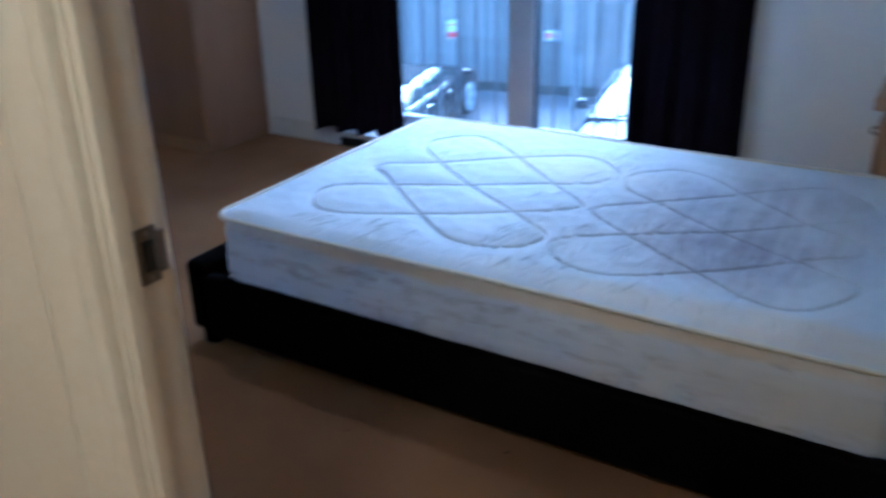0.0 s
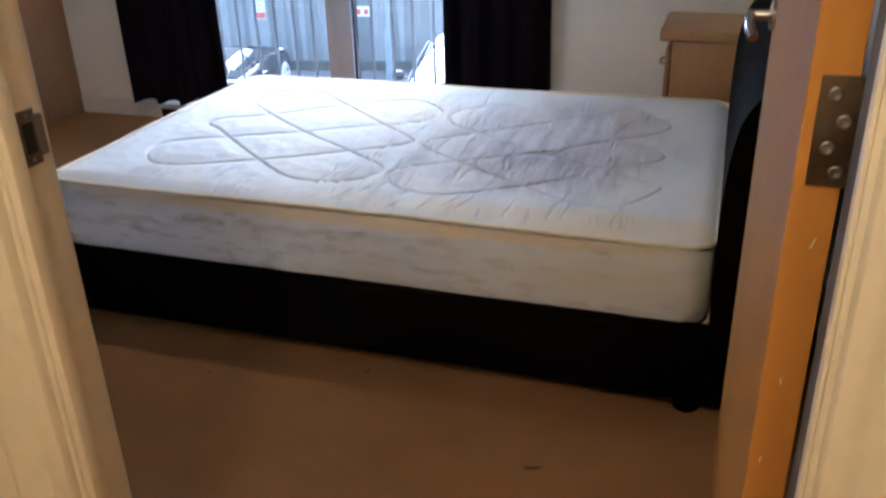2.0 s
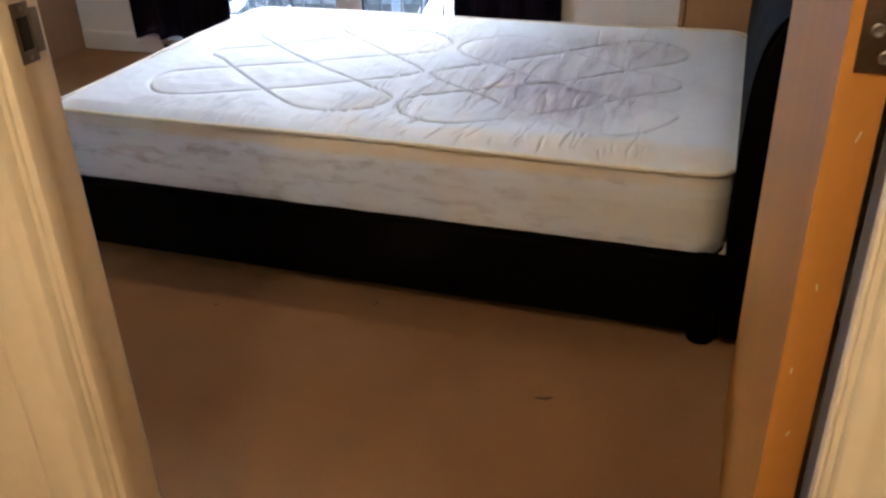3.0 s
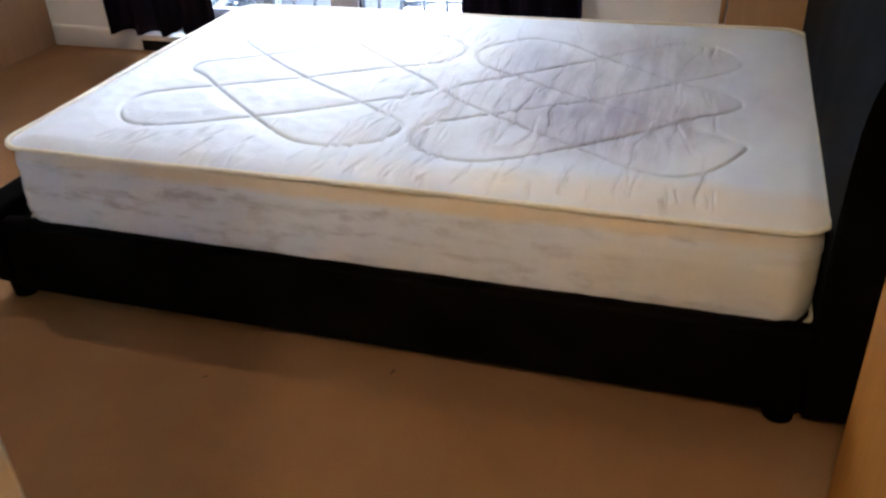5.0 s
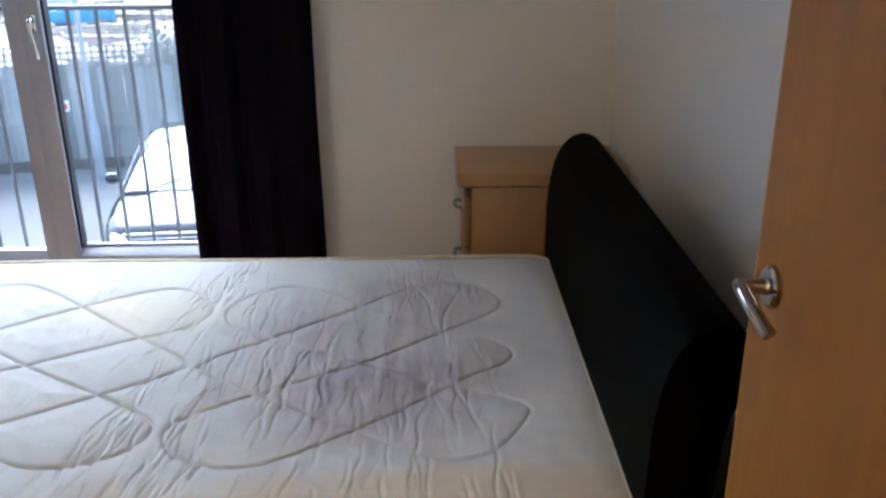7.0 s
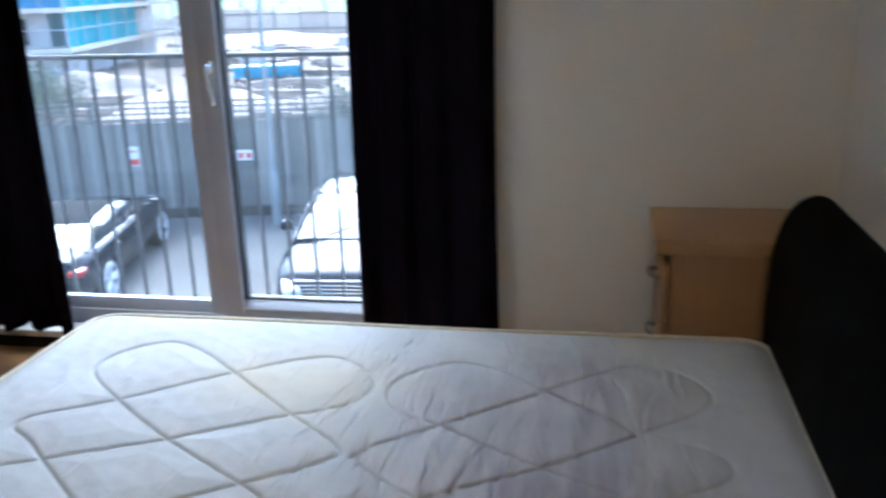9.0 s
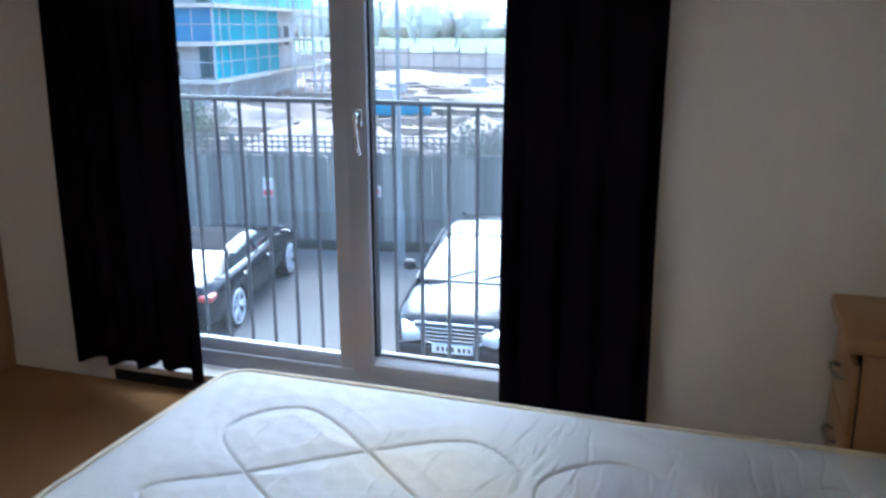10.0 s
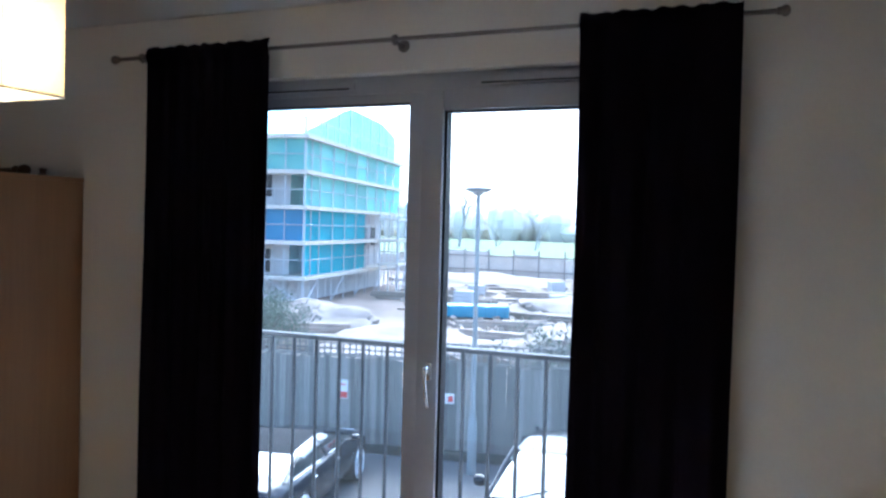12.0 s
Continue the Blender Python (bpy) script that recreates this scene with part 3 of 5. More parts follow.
part("pane", boxed(WX0 + 0.080, -1.900, 2.018, 2.024, 0.188, 2.044), PANE, win).visible_shadow = False
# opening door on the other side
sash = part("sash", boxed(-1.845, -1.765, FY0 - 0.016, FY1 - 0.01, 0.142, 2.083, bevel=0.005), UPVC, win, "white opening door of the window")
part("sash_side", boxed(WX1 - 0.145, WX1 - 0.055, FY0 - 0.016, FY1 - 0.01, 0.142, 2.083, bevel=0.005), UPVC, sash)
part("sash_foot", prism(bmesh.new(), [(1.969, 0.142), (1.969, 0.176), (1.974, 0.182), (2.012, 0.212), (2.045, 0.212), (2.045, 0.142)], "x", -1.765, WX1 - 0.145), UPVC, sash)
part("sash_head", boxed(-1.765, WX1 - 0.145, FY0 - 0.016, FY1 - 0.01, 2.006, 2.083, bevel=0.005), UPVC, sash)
part("pane", boxed(-1.772, WX1 - 0.138, 2.016, 2.022, 0.205, 2.012), PANE, sash).visible_shadow = False
part("gasket", boxed(-1.767, -1.756, 1.985, 2.030, 0.210, 2.008), GASKET, sash)
part("gasket", boxed(-1.756, WX1 - 0.145, 1.985, 2.030, 2.000, 2.008), GASKET, sash)
part("gasket", boxed(-1.756, WX1 - 0.145, 2.006, 2.030, 0.209, 0.2145), GASKET, sash)
part("gasket", boxed(WX0 + 0.085, -1.905, 1.999, 2.030, 2.034, 2.041), GASKET, win)
# lever handle on the opening stile
wh = part("window_handle", boxed(-1.805, -1.781, FY0 - 0.028, FY0 - 0.014, 1.055, 1.120, bevel=0.005), CHROME, win, "polished cranked window handle")
grip = [(-1.793, FY0 - 0.024, 1.107), (-1.793, FY0 - 0.052, 1.102), (-1.792, FY0 - 0.060, 1.082), (-1.789, FY0 - 0.062, 1.032), (-1.785, FY0 - 0.056, 0.987), (-1.783, FY0 - 0.050, 0.967)]
part("grip", tube(bmesh.new(), spline(grip, 4), [0.0085] * 9 + [0.0075] * 12, 10), CHROME, wh)
# trickle vents in the head
for x0, x1 in ((-2.56, -2.12), (-1.64, -1.16)):
    vent = part("trickle_vent", boxed(x0, x1, FY0 - 0.028, FY0 - 0.014, 2.088, 2.118, bevel=0.004), UPVC, win, "slim slotted trickle vent")
    part("slot", boxed(x0 + 0.02, x1 - 0.02, FY0 - 0.029, FY0 - 0.02, 2.090, 2.096), GASKET, vent)
solid("window_sill", boxed(WX0 - 0.03, WX1 + 0.03, YW - 0.035, FY0, WZ0 - 0.030, WZ0, bevel=0.006), SKIRT, "white painted low window board", "window sill")
solid("trim_under_sill", boxed(WX0 - 0.03, WX1 + 0.03, YW - 0.012, YW, 0.0, WZ0 - 0.030), BLACKHOLE, "dark strip below the window board", "trim")

# balustrade outside the window
rail = thing("balcony_railing", "grey painted metal balustrade across the window", "railing", (-1.83, 2.46, 0), kind="structure")
part("top_rail", boxed(-3.05, -0.62, 2.44, 2.48, 1.088, 1.108, bevel=0.004), RAILPAINT, rail)
part("bottom_rail", boxed(-3.05, -0.62, 2.44, 2.48, -0.03, -0.01, bevel=0.004), RAILPAINT, rail)
for k in range(20):
    x = -2.92 + 0.1172 * k
    part("baluster", tube(bmesh.new(), [(x, 2.46, -0.01), (x, 2.46, 1.088)], 0.0085, 10), RAILPAINT, rail)
for x in (-3.05, -0.64):
    for z in (1.098, -0.02):
        part("bracket", boxed(x, x + 0.02, 2.26, 2.45, z - 0.02, z + 0.02, bevel=0.003), RAILPAINT, rail)
solid("ledge_outside", boxed(WX0, WX1, FY1, 2.30, WZ0 - 0.04, WZ0 - 0.01, bevel=0.004), CONCRETE, "pale outer window ledge", "ledge")

# ---------- curtains ----------
rod = thing("curtain_rod", "slim metal curtain pole with small ball finials", "curtain rod", (-1.9, 1.86, 2.237))
part("pole", tube(bmesh.new(), [(-3.15, 1.858, 2.237), (-0.68, 1.858, 2.237)], 0.0072, 12), PEWTER, rod)
for x, s in ((-3.15, -1), (-0.68, 1)):
    part("finial", lathe(bmesh.new(), [(0.010, 0), (0.012, 0.003), (0.010, 0.008), (0.015, 0.015), (0.017, 0.022), (0.015, 0.030), (0.006, 0.036)], pose(x, 1.858, 2.237, 0, 90 * s, 0), 18), PEWTER, rod)
for x in (-3.03, -1.905, -0.80):
    br = part("bracket", tube(bmesh.new(), [(x, YW, 2.228), (x, 1.875, 2.228), (x, 1.858, 2.222)], 0.007, 10), PEWTER, rod)
    part("rosette", lathe(bmesh.new(), [(0.022, 0), (0.022, 0.004), (0.012, 0.008)], pose(x, YW, 2.228, 90, 0, 0), 18), PEWTER, br)
    part("cup", lathe(bmesh.new(), [(0.014, -0.008), (0.016, -0.004), (0.016, 0.004), (0.014, 0.008)], pose(x, 1.858, 2.237, 0, 90, 0), 16), PEWTER, br)


def curtain(x0, x1, zb, folds, seed, hang, label):
    """A gathered curtain on a pole pocket: pleats that open downward, an uneven hem and a small frill above."""
    rng = random.Random(seed)
    cols, rows, bm = 150, 70, bmesh.new()
    ph = [rng.uniform(0, 6.28) for _ in range(5)]
    grid = []
    for j in range(rows + 1):
        v = j / rows
        row = []
        for i in range(cols + 1):
            u = i / cols
            w = u + 0.012 * math.sin(9 * u + ph[0]) + 0.02 * math.sin(3.1 * u + ph[1]) * v
            amp = 0.008 + 0.016 * min(1, v * 1.6) * (0.75 + 0.25 * math.sin(5 * u + ph[2]))
            y = 1.845 - 0.004 + amp * (math.sin(2 * math.pi * folds * w + ph[3]) + 0.35 * math.sin(4 * math.pi * folds * w + ph[4] + v))
            hem = zb + 0.010 * math.sin(2 * math.pi * folds * w + ph[3] + 0.8) + hang(u)
            z = 2.268 + (hem - 2.268) * v
            pinch = 0.02 * math.sin(math.pi * min(1, v * 1.15)) * (0.5 - u) * 0.5
            x = x0 + (x1 - x0) * u + pinch + 0.003 * math.sin(7 * v + 12 * u)
            if abs(z - 2.237) < 0.016:
                y -= 0.012
            if z > 2.245:
                z += 0.003 * math.sin(2 * math.pi * folds * 2.3 * w + ph[1])
            y = min(y, 1.915)
            row.append(bm.verts.new((x, y, z)))
        grid.append(row)
    for a, b in zip(grid, grid[1:]):
        for i in range(cols):
            bm.faces.new((a[i], a[i + 1], b[i + 1], b[i]))
    ob = tagged(new("curtain", mesh_of("curtain", bm, CURTAIN, 0)), label, "curtain", "curtains of the window")
    ob.data.shade_smooth()
    s = ob.modifiers.new("cloth", "SOLIDIFY")
    s.thickness, s.offset = 0.003, 0
    return ob


curtain(-2.978, -2.406, 0.112, 4.3, 3, lambda u: 0.030 * max(0, math.sin(u * 21)) * (0.45 < u < 0.88) - 0.018 * (u > 0.9), "dark drawn-back curtain with a ragged hem over the window board")
curtain(-1.250, -0.768, 0.135, 3.6, 8, lambda u: 0.0, "dark drawn-back curtain hanging beside the bedside chest")

# ---------- bed ----------
bed = thing("bed_frame", "black faux leather bed frame with a rolled headboard", "bed", (-0.95, 0.61, 0))
HEADB = spline([(0.012, 0.035), (0.004, 0.20), (-0.002, 0.40), (-0.001, 0.58), (0.006, 0.69), (0.024, 0.765), (0.056, 0.812), (0.098, 0.829), (0.138, 0.815), (0.162, 0.780), (0.164, 0.745), (0.150, 0.715), (0.128, 0.66), (0.116, 0.56), (0.112, 0.35), (0.112, 0.035)], 5)
bm = prism(bmesh.new(), [(x, z) for x, z in HEADB], "y", -0.045, 1.268)
ends = [f for f in bm.faces if len(f.verts) > 8]
bmesh.ops.bevel(bm, geom=list({e for f in ends for e in f.edges}), offset=0.012, segments=3, affect="EDGES", profile=0.5)
part("headboard", bm, LEATHER, bed, "rolled-back black faux leather headboard")
for y in (-0.0455, 1.2685):
    out = -1 if y < 0.5 else 1
    inner = [(0.058 + (x - 0.058) * 0.80, 0.43 + (z - 0.43) * 0.955) for x, z in HEADB]
    part("end_seam", prism(bmesh.new(), inner, "y", y, y + out * 0.003), LEATHER, bed)
for y0, y1 in ((-0.045, 0.005), (1.208, 1.258)):
    part("side_rail", boxed(-1.93, 0.010, y0, y1, 0.040, 0.246, bevel=0.014, segments=3), LEATHER, bed)
part("foot_rail", boxed(-2.005, -1.925, -0.045, 1.268, 0.050, 0.285, bevel=0.022, segments=4), LEATHER, bed, "padded black foot rail")
part("platform", boxed(-1.93, 0.005, 0.010, 1.213, 0.17, 0.224, bevel=0.004), LEATHER, bed)
for x, y in ((-1.955, 0.0), (-1.955, 1.22), (-0.03, 0.0), (-0.03, 1.22), (-0.95, 0.61)):
    part("foot", lathe(bmesh.new(), [(0.026, 0.0), (0.032, 0.004), (0.036, 0.055)] if x != -0.95 else [(0.026, 0.0), (0.03, 0.004), (0.03, 0.175)], pose(x, y, 0), 18), LEATHER, bed)

mattress = thing("mattress", "stained off-white quilted mattress with no bedding on it", "mattress", (-0.93, 0.61, 0.224))
MX0, MX1, MY0, MY1, MZ0, MZ1 = -1.875, 0.000, -0.020, 1.222, 0.226, 0.460


def rounded_rectangle(x0, x1, y0, y1, r, n=8):
    out = []
    for cx, cy, a in ((x1 - r, y1 - r, 0), (x0 + r, y1 - r, 90), (x0 + r, y0 + r, 180), (x1 - r, y0 + r, 270)):
        out += [(cx + r * math.cos(radians(a + 90 * k / n)), cy + r * math.sin(radians(a + 90 * k / n))) for k in range(n + 1)]
    return out


# stitched knot of three and three crossing lines with round lobes; its mirror image fills the other half
KNOT = [(-1.715, 0.27), (-1.64, 0.175), (-1.50, 0.185), (-1.33, 0.275), (-1.12, 0.41), (-0.97, 0.52), (-0.955, 0.58), (-1.10, 0.70), (-1.30, 0.875), (-1.44, 0.99), (-1.55, 1.04), (-1.65, 0.98), (-1.675, 0.86), (-1.52, 0.71), (-1.30, 0.545), (-1.05, 0.39), (-0.945, 0.30), (-0.975, 0.20), (-1.08, 0.15), (-1.20, 0.175), (-1.40, 0.33), (-1.60, 0.50), (-1.69, 0.585), (-1.53, 0.71), (-1.31, 0.88), (-1.17, 0.985), (-1.06, 0.995), (-0.955, 0.89), (-0.975, 0.77), (-1.12, 0.68), (-1.34, 0.55), (-1.56, 0.44), (-1.69, 0.37)]
LEFT = np.array(spline(KNOT, 45, True))
ROUNDED = [(-1.690, 0.30), (-1.61, 0.185), (-1.50, 0.175)] + KNOT[3:21] + [(-1.585, 0.49), (-1.665, 0.545), (-1.688, 0.605), (-1.645, 0.665)] + KNOT[23:]
RIGHT = np.array(spline(ROUNDED, 45, True)) * (-1, 1) + (-1.855, 0)
QUILT = np.concatenate([LEFT, RIGHT])


def mattress_top():
    """Fine grid inside a rounded rectangle: stitched grooves, puffed fields between them, creases and a dip where people lay."""
    nx, ny, r = 840, 550, 0.075
    hx, hy, cx, cy = (MX1 - MX0) / 2, (MY1 - MY0) / 2, (MX1 + MX0) / 2, (MY1 + MY0) / 2
    U, V = np.meshgrid(np.linspace(-1, 1, nx + 1) * hx, np.linspace(-1, 1, ny + 1) * hy)
    dx, dy = np.abs(U) - (hx - r), np.abs(V) - (hy - r)
    corner = (dx > 0) & (dy > 0)
    k = np.where(corner, np.maximum(dx, dy) / np.maximum(np.hypot(dx, dy), 1e-9), 1)
    X = np.where(corner, np.sign(U) * (hx - r + dx * k), U) + cx
    Y = np.where(corner, np.sign(V) * (hy - r + dy * k), V) + cy
    D = np.stack([np.sqrt(((QUILT[:, 0] - X[j][:, None]) ** 2 + (QUILT[:, 1] - Y[j][:, None]) ** 2).min(1)) for j in range(ny + 1)])
    rim = np.minimum(hx - np.abs(U), hy - np.abs(V))
    worn = np.exp(-(((X + 0.60) / 0.62) ** 2 + ((Y - 0.45) / 0.62) ** 2))
    stitch = 0.75 + 0.45 * np.exp(-((X + 1.35) / 0.7) ** 2)
    Z = (-0.0072 * np.exp(-((D / 0.0046) ** 2)) + 0.0075 * np.minimum(1, D / 0.06)) * stitch - 0.010 * worn

    def field(sx, sy, skew, off):
        return np.array([noise.noise(Vector((x * sx + y * skew, y * sy, off))) for x, y in zip(X.ravel(), Y.ravel())]).reshape(X.shape)

    gate = np.clip(0.25 + 1.9 * field(4.5, 5.5, 0, 1.0), 0, 1)
    gate2 = np.clip(0.15 + 2.0 * field(7.0, 6.0, 0, 5.0), 0, 1)
    long_, short = field(10, 1.6, -3.2, 3.0), field(21, 3.4, -5.5, 9.0)
    Z -= 0.0013 * np.maximum(0, 1 - np.abs(long_) * 13) * gate * (0.15 + 0.85 * worn)
    Z -= 0.0010 * np.maximum(0, 1 - np.abs(short) * 9) * gate2 * (0.10 + 0.90 * worn)
    # short pulled creases, mostly across the bed
    r2 = random.Random(21)
    for n in range(205):
        if n < 56:                                     # tucks running in from the near edge
            px, py = r2.uniform(-1.65, -0.12), r2.uniform(-0.01, 0.13)
            half, deep, wide = r2.uniform(0.03, 0.085), r2.uniform(0.0026, 0.0062), r2.uniform(0.0030, 0.0042)
        elif n < 72:                                   # a few on the clean half
            px, py = r2.uniform(-1.70, -1.0), r2.uniform(0.1, 1.1)
            half, deep, wide = r2.uniform(0.03, 0.09), r2.uniform(0.0018, 0.0036), r2.uniform(0.0028, 0.0038)
        elif n < 172:                                  # rows of them over the worn half
            px, py = -1.04 + 0.80 * ((n - 72) % 30) / 29 + r2.uniform(-0.022, 0.022), r2.uniform(0.10, 1.16)
            half, deep, wide = r2.uniform(0.06, 0.22), r2.uniform(0.0018, 0.0044), r2.uniform(0.0028, 0.0044)
        else:                                          # a bunched seam between the two knots
            px, py = -0.93 + r2.gauss(0, 0.05), r2.uniform(0.05, 1.15)
            half, deep, wide = r2.uniform(0.03, 0.11), r2.uniform(0.0028, 0.0060), r2.uniform(0.0030, 0.0046)
        lean = float(np.interp(px, [-1.6, -0.9, -0.35], [15, 4, -3])) + r2.uniform(-8, 8)
        ex, ey = math.sin(radians(lean)), math.cos(radians(lean))
        t = (X - px) * ex + (Y - py) * ey
        bow = r2.uniform(-1, 1)
        off = (X - px) * ey - (Y - py) * ex + 0.9 * t * t * bow + 0.004 * np.sin(t * r2.uniform(25, 50) + n)
        fade = np.clip(1.15 - (t / half) ** 2, 0, 1)
        Z -= deep * fade * (np.exp(-((off / wide) ** 2)) - 0.35 * np.exp(-(((off - 2.8 * wide) / (2.2 * wide)) ** 2)))
    Z += 0.004 * field(5, 5, 0, 0.5) + 0.0018 * field(26, 22, 0, 0.7)
    edge = np.minimum(1, rim / 0.05)
    Z = MZ1 - 0.004 + Z * edge - 0.010 * (1 - edge) ** 2
    verts = np.stack([X.ravel(), Y.ravel(), Z.ravel()], 1).tolist()
    w = nx + 1
    faces = [(j * w + i, j * w + i + 1, j * w + w + i + 1, j * w + w + i) for j in range(ny) for i in range(nx)]
    me = bpy.data.meshes.new("quilted_top")
    me.from_pydata(verts, [], faces)
    me.materials.append(TICK_TOP)
    me.shade_smooth()
    return me


part("quilted_top", mattress_top(), TICK_TOP, mattress, "quilted top panel with grey body stains")
# border: a rounded wall that bulges a little, with two stitched lines along it
ring = rounded_rectangle(MX0, MX1, MY0, MY1, 0.075, 10)
dense = []
for (ax, ay), (bx, by) in zip(ring, ring[1:] + ring[:1]):
    k = max(1, int(math.hypot(bx - ax, by - ay) / 0.02))
    dense += [(ax + (bx - ax) * t / k, ay + (by - ay) * t / k) for t in range(k)]
bm, loops = bmesh.new(), []
for j in range(25):
    v = j / 24
    z = MZ0 + 0.006 + (MZ1 - 0.018 - MZ0) * v
    inset = 0.010 * (2 * v - 1) ** 4
    for s in (0.30, 0.66):
        inset += 0.0025 * math.exp(-(((v - s) / 0.03) ** 2))
    loop = []
    for x, y in dense:
        px, py = x - (MX0 + MX1) / 2, y - (MY0 + MY1) / 2
        wob = inset + 0.004 * noise.noise(Vector((x * 6, y * 6, z * 9))) + 0.0018 * noise.noise(Vector((x * 22, y * 22, z * 25)))
        L = math.hypot(px, py)
        nxv, nyv = (px / abs(px) if abs(abs(px) - 0.935) < 0.06 else 0), (py / abs(py) if abs(abs(py) - 0.615) < 0.06 else 0)
        loop.append(bm.verts.new((x - nxv * wob, y - nyv * wob, z)))
    loops.append(loop)
for a, b in zip(loops, loops[1:]):
    for i in range(len(a)):
        bm.faces.new((a[i], a[(i + 1) % len(a)], b[(i + 1) % len(a)], b[i]))
bm.faces.new(loops[0][::-1])
part("border", bm, TICK_SIDE, mattress, "faintly patterned border with yellowed edge", smooth=60)
for z, d in ((MZ1 - 0.010, 0.003), (MZ0 + 0.008, 0.001)):
    pts = [(x + (0.003 if x > -0.9 else -0.003), y + (0.003 if y > 0.6 else -0.003), z + 0.002 * math.sin(x * 5 + y * 7)) for x, y in dense[::2]]
    part("piping", tube(bmesh.new(), pts + pts[:1], 0.0065, 8), PIPING, mattress, "cream taped piping")
part("handle_loop", tube(bmesh.new(), spline([(-0.003, 0.80, 0.36), (0.006, 0.81, 0.40), (0.003, 0.86, 0.41), (0.007, 0.91, 0.40), (-0.003, 0.92, 0.36)], 5), 0.006, 8), SIGNWHITE, mattress, "white cord carrying loop")

# ---------- bedside chest ----------
chest = thing("bedside_chest", "light beech laminate bedside chest of drawers", "bedside table", (0.02, 1.63, 0))
CX0, CX1, CY0, CY1, CZ = -0.245, 0.290, 1.455, 1.80, 0.655
part("top", boxed(CX0 - 0.028, CX1, CY0 - 0.022, CY1 + 0.015, CZ - 0.045, CZ, bevel=0.008, segments=3), BEECH_TOP, chest, "thick rounded top")
part("side", boxed(CX0 + 0.018, CX1, CY0, CY0 + 0.018, 0.0, CZ - 0.045, bevel=0.0015), BEECH, chest)
part("side", boxed(CX0 + 0.018, CX1, CY1 - 0.018, CY1, 0.0, CZ - 0.045, bevel=0.0015), BEECH, chest)
part("back", boxed(CX1 - 0.008, CX1, CY0 + 0.018, CY1 - 0.018, 0.0, CZ - 0.045), BEECH, chest)
part("plinth", boxed(CX0 + 0.03, CX0 + 0.045, CY0 + 0.018, CY1 - 0.018, 0.0, 0.018), BEECH, chest)
for z0 in (0.020, 0.206, 0.392):
    drawer = part("drawer", boxed(CX0 - 0.004, CX0 + 0.014, CY0 + 0.003, CY1 - 0.003, z0, z0 + 0.180, bevel=0.003), BEECH, chest, "plain beech drawer front")
    bow = [(CX0 - 0.004, 1.585, z0 + 0.098), (CX0 - 0.026, 1.59, z0 + 0.104), (CX0 - 0.032, 1.63, z0 + 0.102), (CX0 - 0.026, 1.67, z0 + 0.104), (CX0 - 0.004, 1.675, z0 + 0.098)]
    part("bow_handle", tube(bmesh.new(), spline(bow, 5), 0.0055, 10), STEEL, drawer, "curved metal bow handle")

# ---------- wardrobe ----------
wr = thing("wardrobe", "light brown laminate wardrobe with plain doors", "wardrobe", (-3.91, 1.66, 0))
AX0, AX1, AY0, AY1, AZ = -4.40, -3.405, 1.44, 1.925, 1.765
part("side_panel", boxed(AX1 - 0.018, AX1, AY0 + 0.020, AY1, 0.0, AZ - 0.02, bevel=0.0015), WARDWOOD, wr)
part("side_panel", boxed(AX0, AX0 + 0.018, AY0 + 0.020, AY1, 0.0, AZ - 0.02, bevel=0.0015), WARDWOOD, wr)
part("top_panel", boxed(AX0 - 0.004, AX1 + 0.004, AY0 + 0.002, AY1, AZ - 0.02, AZ, bevel=0.003), WARDWOOD, wr)
part("back_panel", boxed(AX0 + 0.018, AX1 - 0.018, AY1 - 0.008, AY1, 0.0, AZ - 0.02), WARDWOOD, wr)
part("base_panel", boxed(AX0 + 0.018, AX1 - 0.018, AY0 + 0.022, AY1 - 0.008, 0.07, 0.088), WARDWOOD, wr)
part("plinth", boxed(AX0 + 0.018, AX1 - 0.018, AY0 + 0.020, AY0 + 0.038, 0.0, 0.068), BEECH, wr, "paler plinth board")
for x0, x1, hx in ((AX0 + 0.002, -3.912, -3.945), (-3.908, AX1 - 0.002, -3.875)):
    dr = part("door", boxed(x0, x1, AY0, AY0 + 0.018, 0.074, AZ - 0.024, bevel=0.002), WARDWOOD, wr)
    part("handle", tube(bmesh.new(), spline([(hx, AY0, 0.95), (hx, AY0 - 0.025, 0.96), (hx, AY0 - 0.028, 1.02), (hx, AY0 - 0.025, 1.08), (hx, AY0, 1.09)], 4), 0.005, 8), STEEL, dr)

pole = thing("spare_curtain_pole", "dark wooden curtain pole with turned finial lying on the wardrobe", "curtain pole", (-3.9, 1.72, AZ))
part("pole", tube(bmesh.new(), [(-4.36, 1.60, AZ + 0.018), (-3.62, 1.760, AZ + 0.018)], 0.014, 14), DARKPOLE, pole)
ang = math.degrees(math.atan2(0.16, 0.74))
part("finial", lathe(bmesh.new(), [(0.014, 0), (0.018, 0.004), (0.018, 0.012), (0.010, 0.018), (0.020, 0.034), (0.024, 0.050), (0.018, 0.068), (0.006, 0.078)], pose(-3.62, 1.760, AZ + 0.024, 0, 90, ang), 18), DARKPOLE, pole, "turned bulb finial")
clip = tagged(new("curtain_ring", mesh_of("curtain_ring", lathe(bmesh.new(), [(0.020, 0), (0.022, 0.006), (0.014, 0.012), (0.012, 0.022), (0.018, 0.030), (0.006, 0.036)], pose(-3.50, 1.80, AZ, 0, 0, 0), 16), DARKPOLE)), "small dark turned pole end on the wardrobe top", "finial")

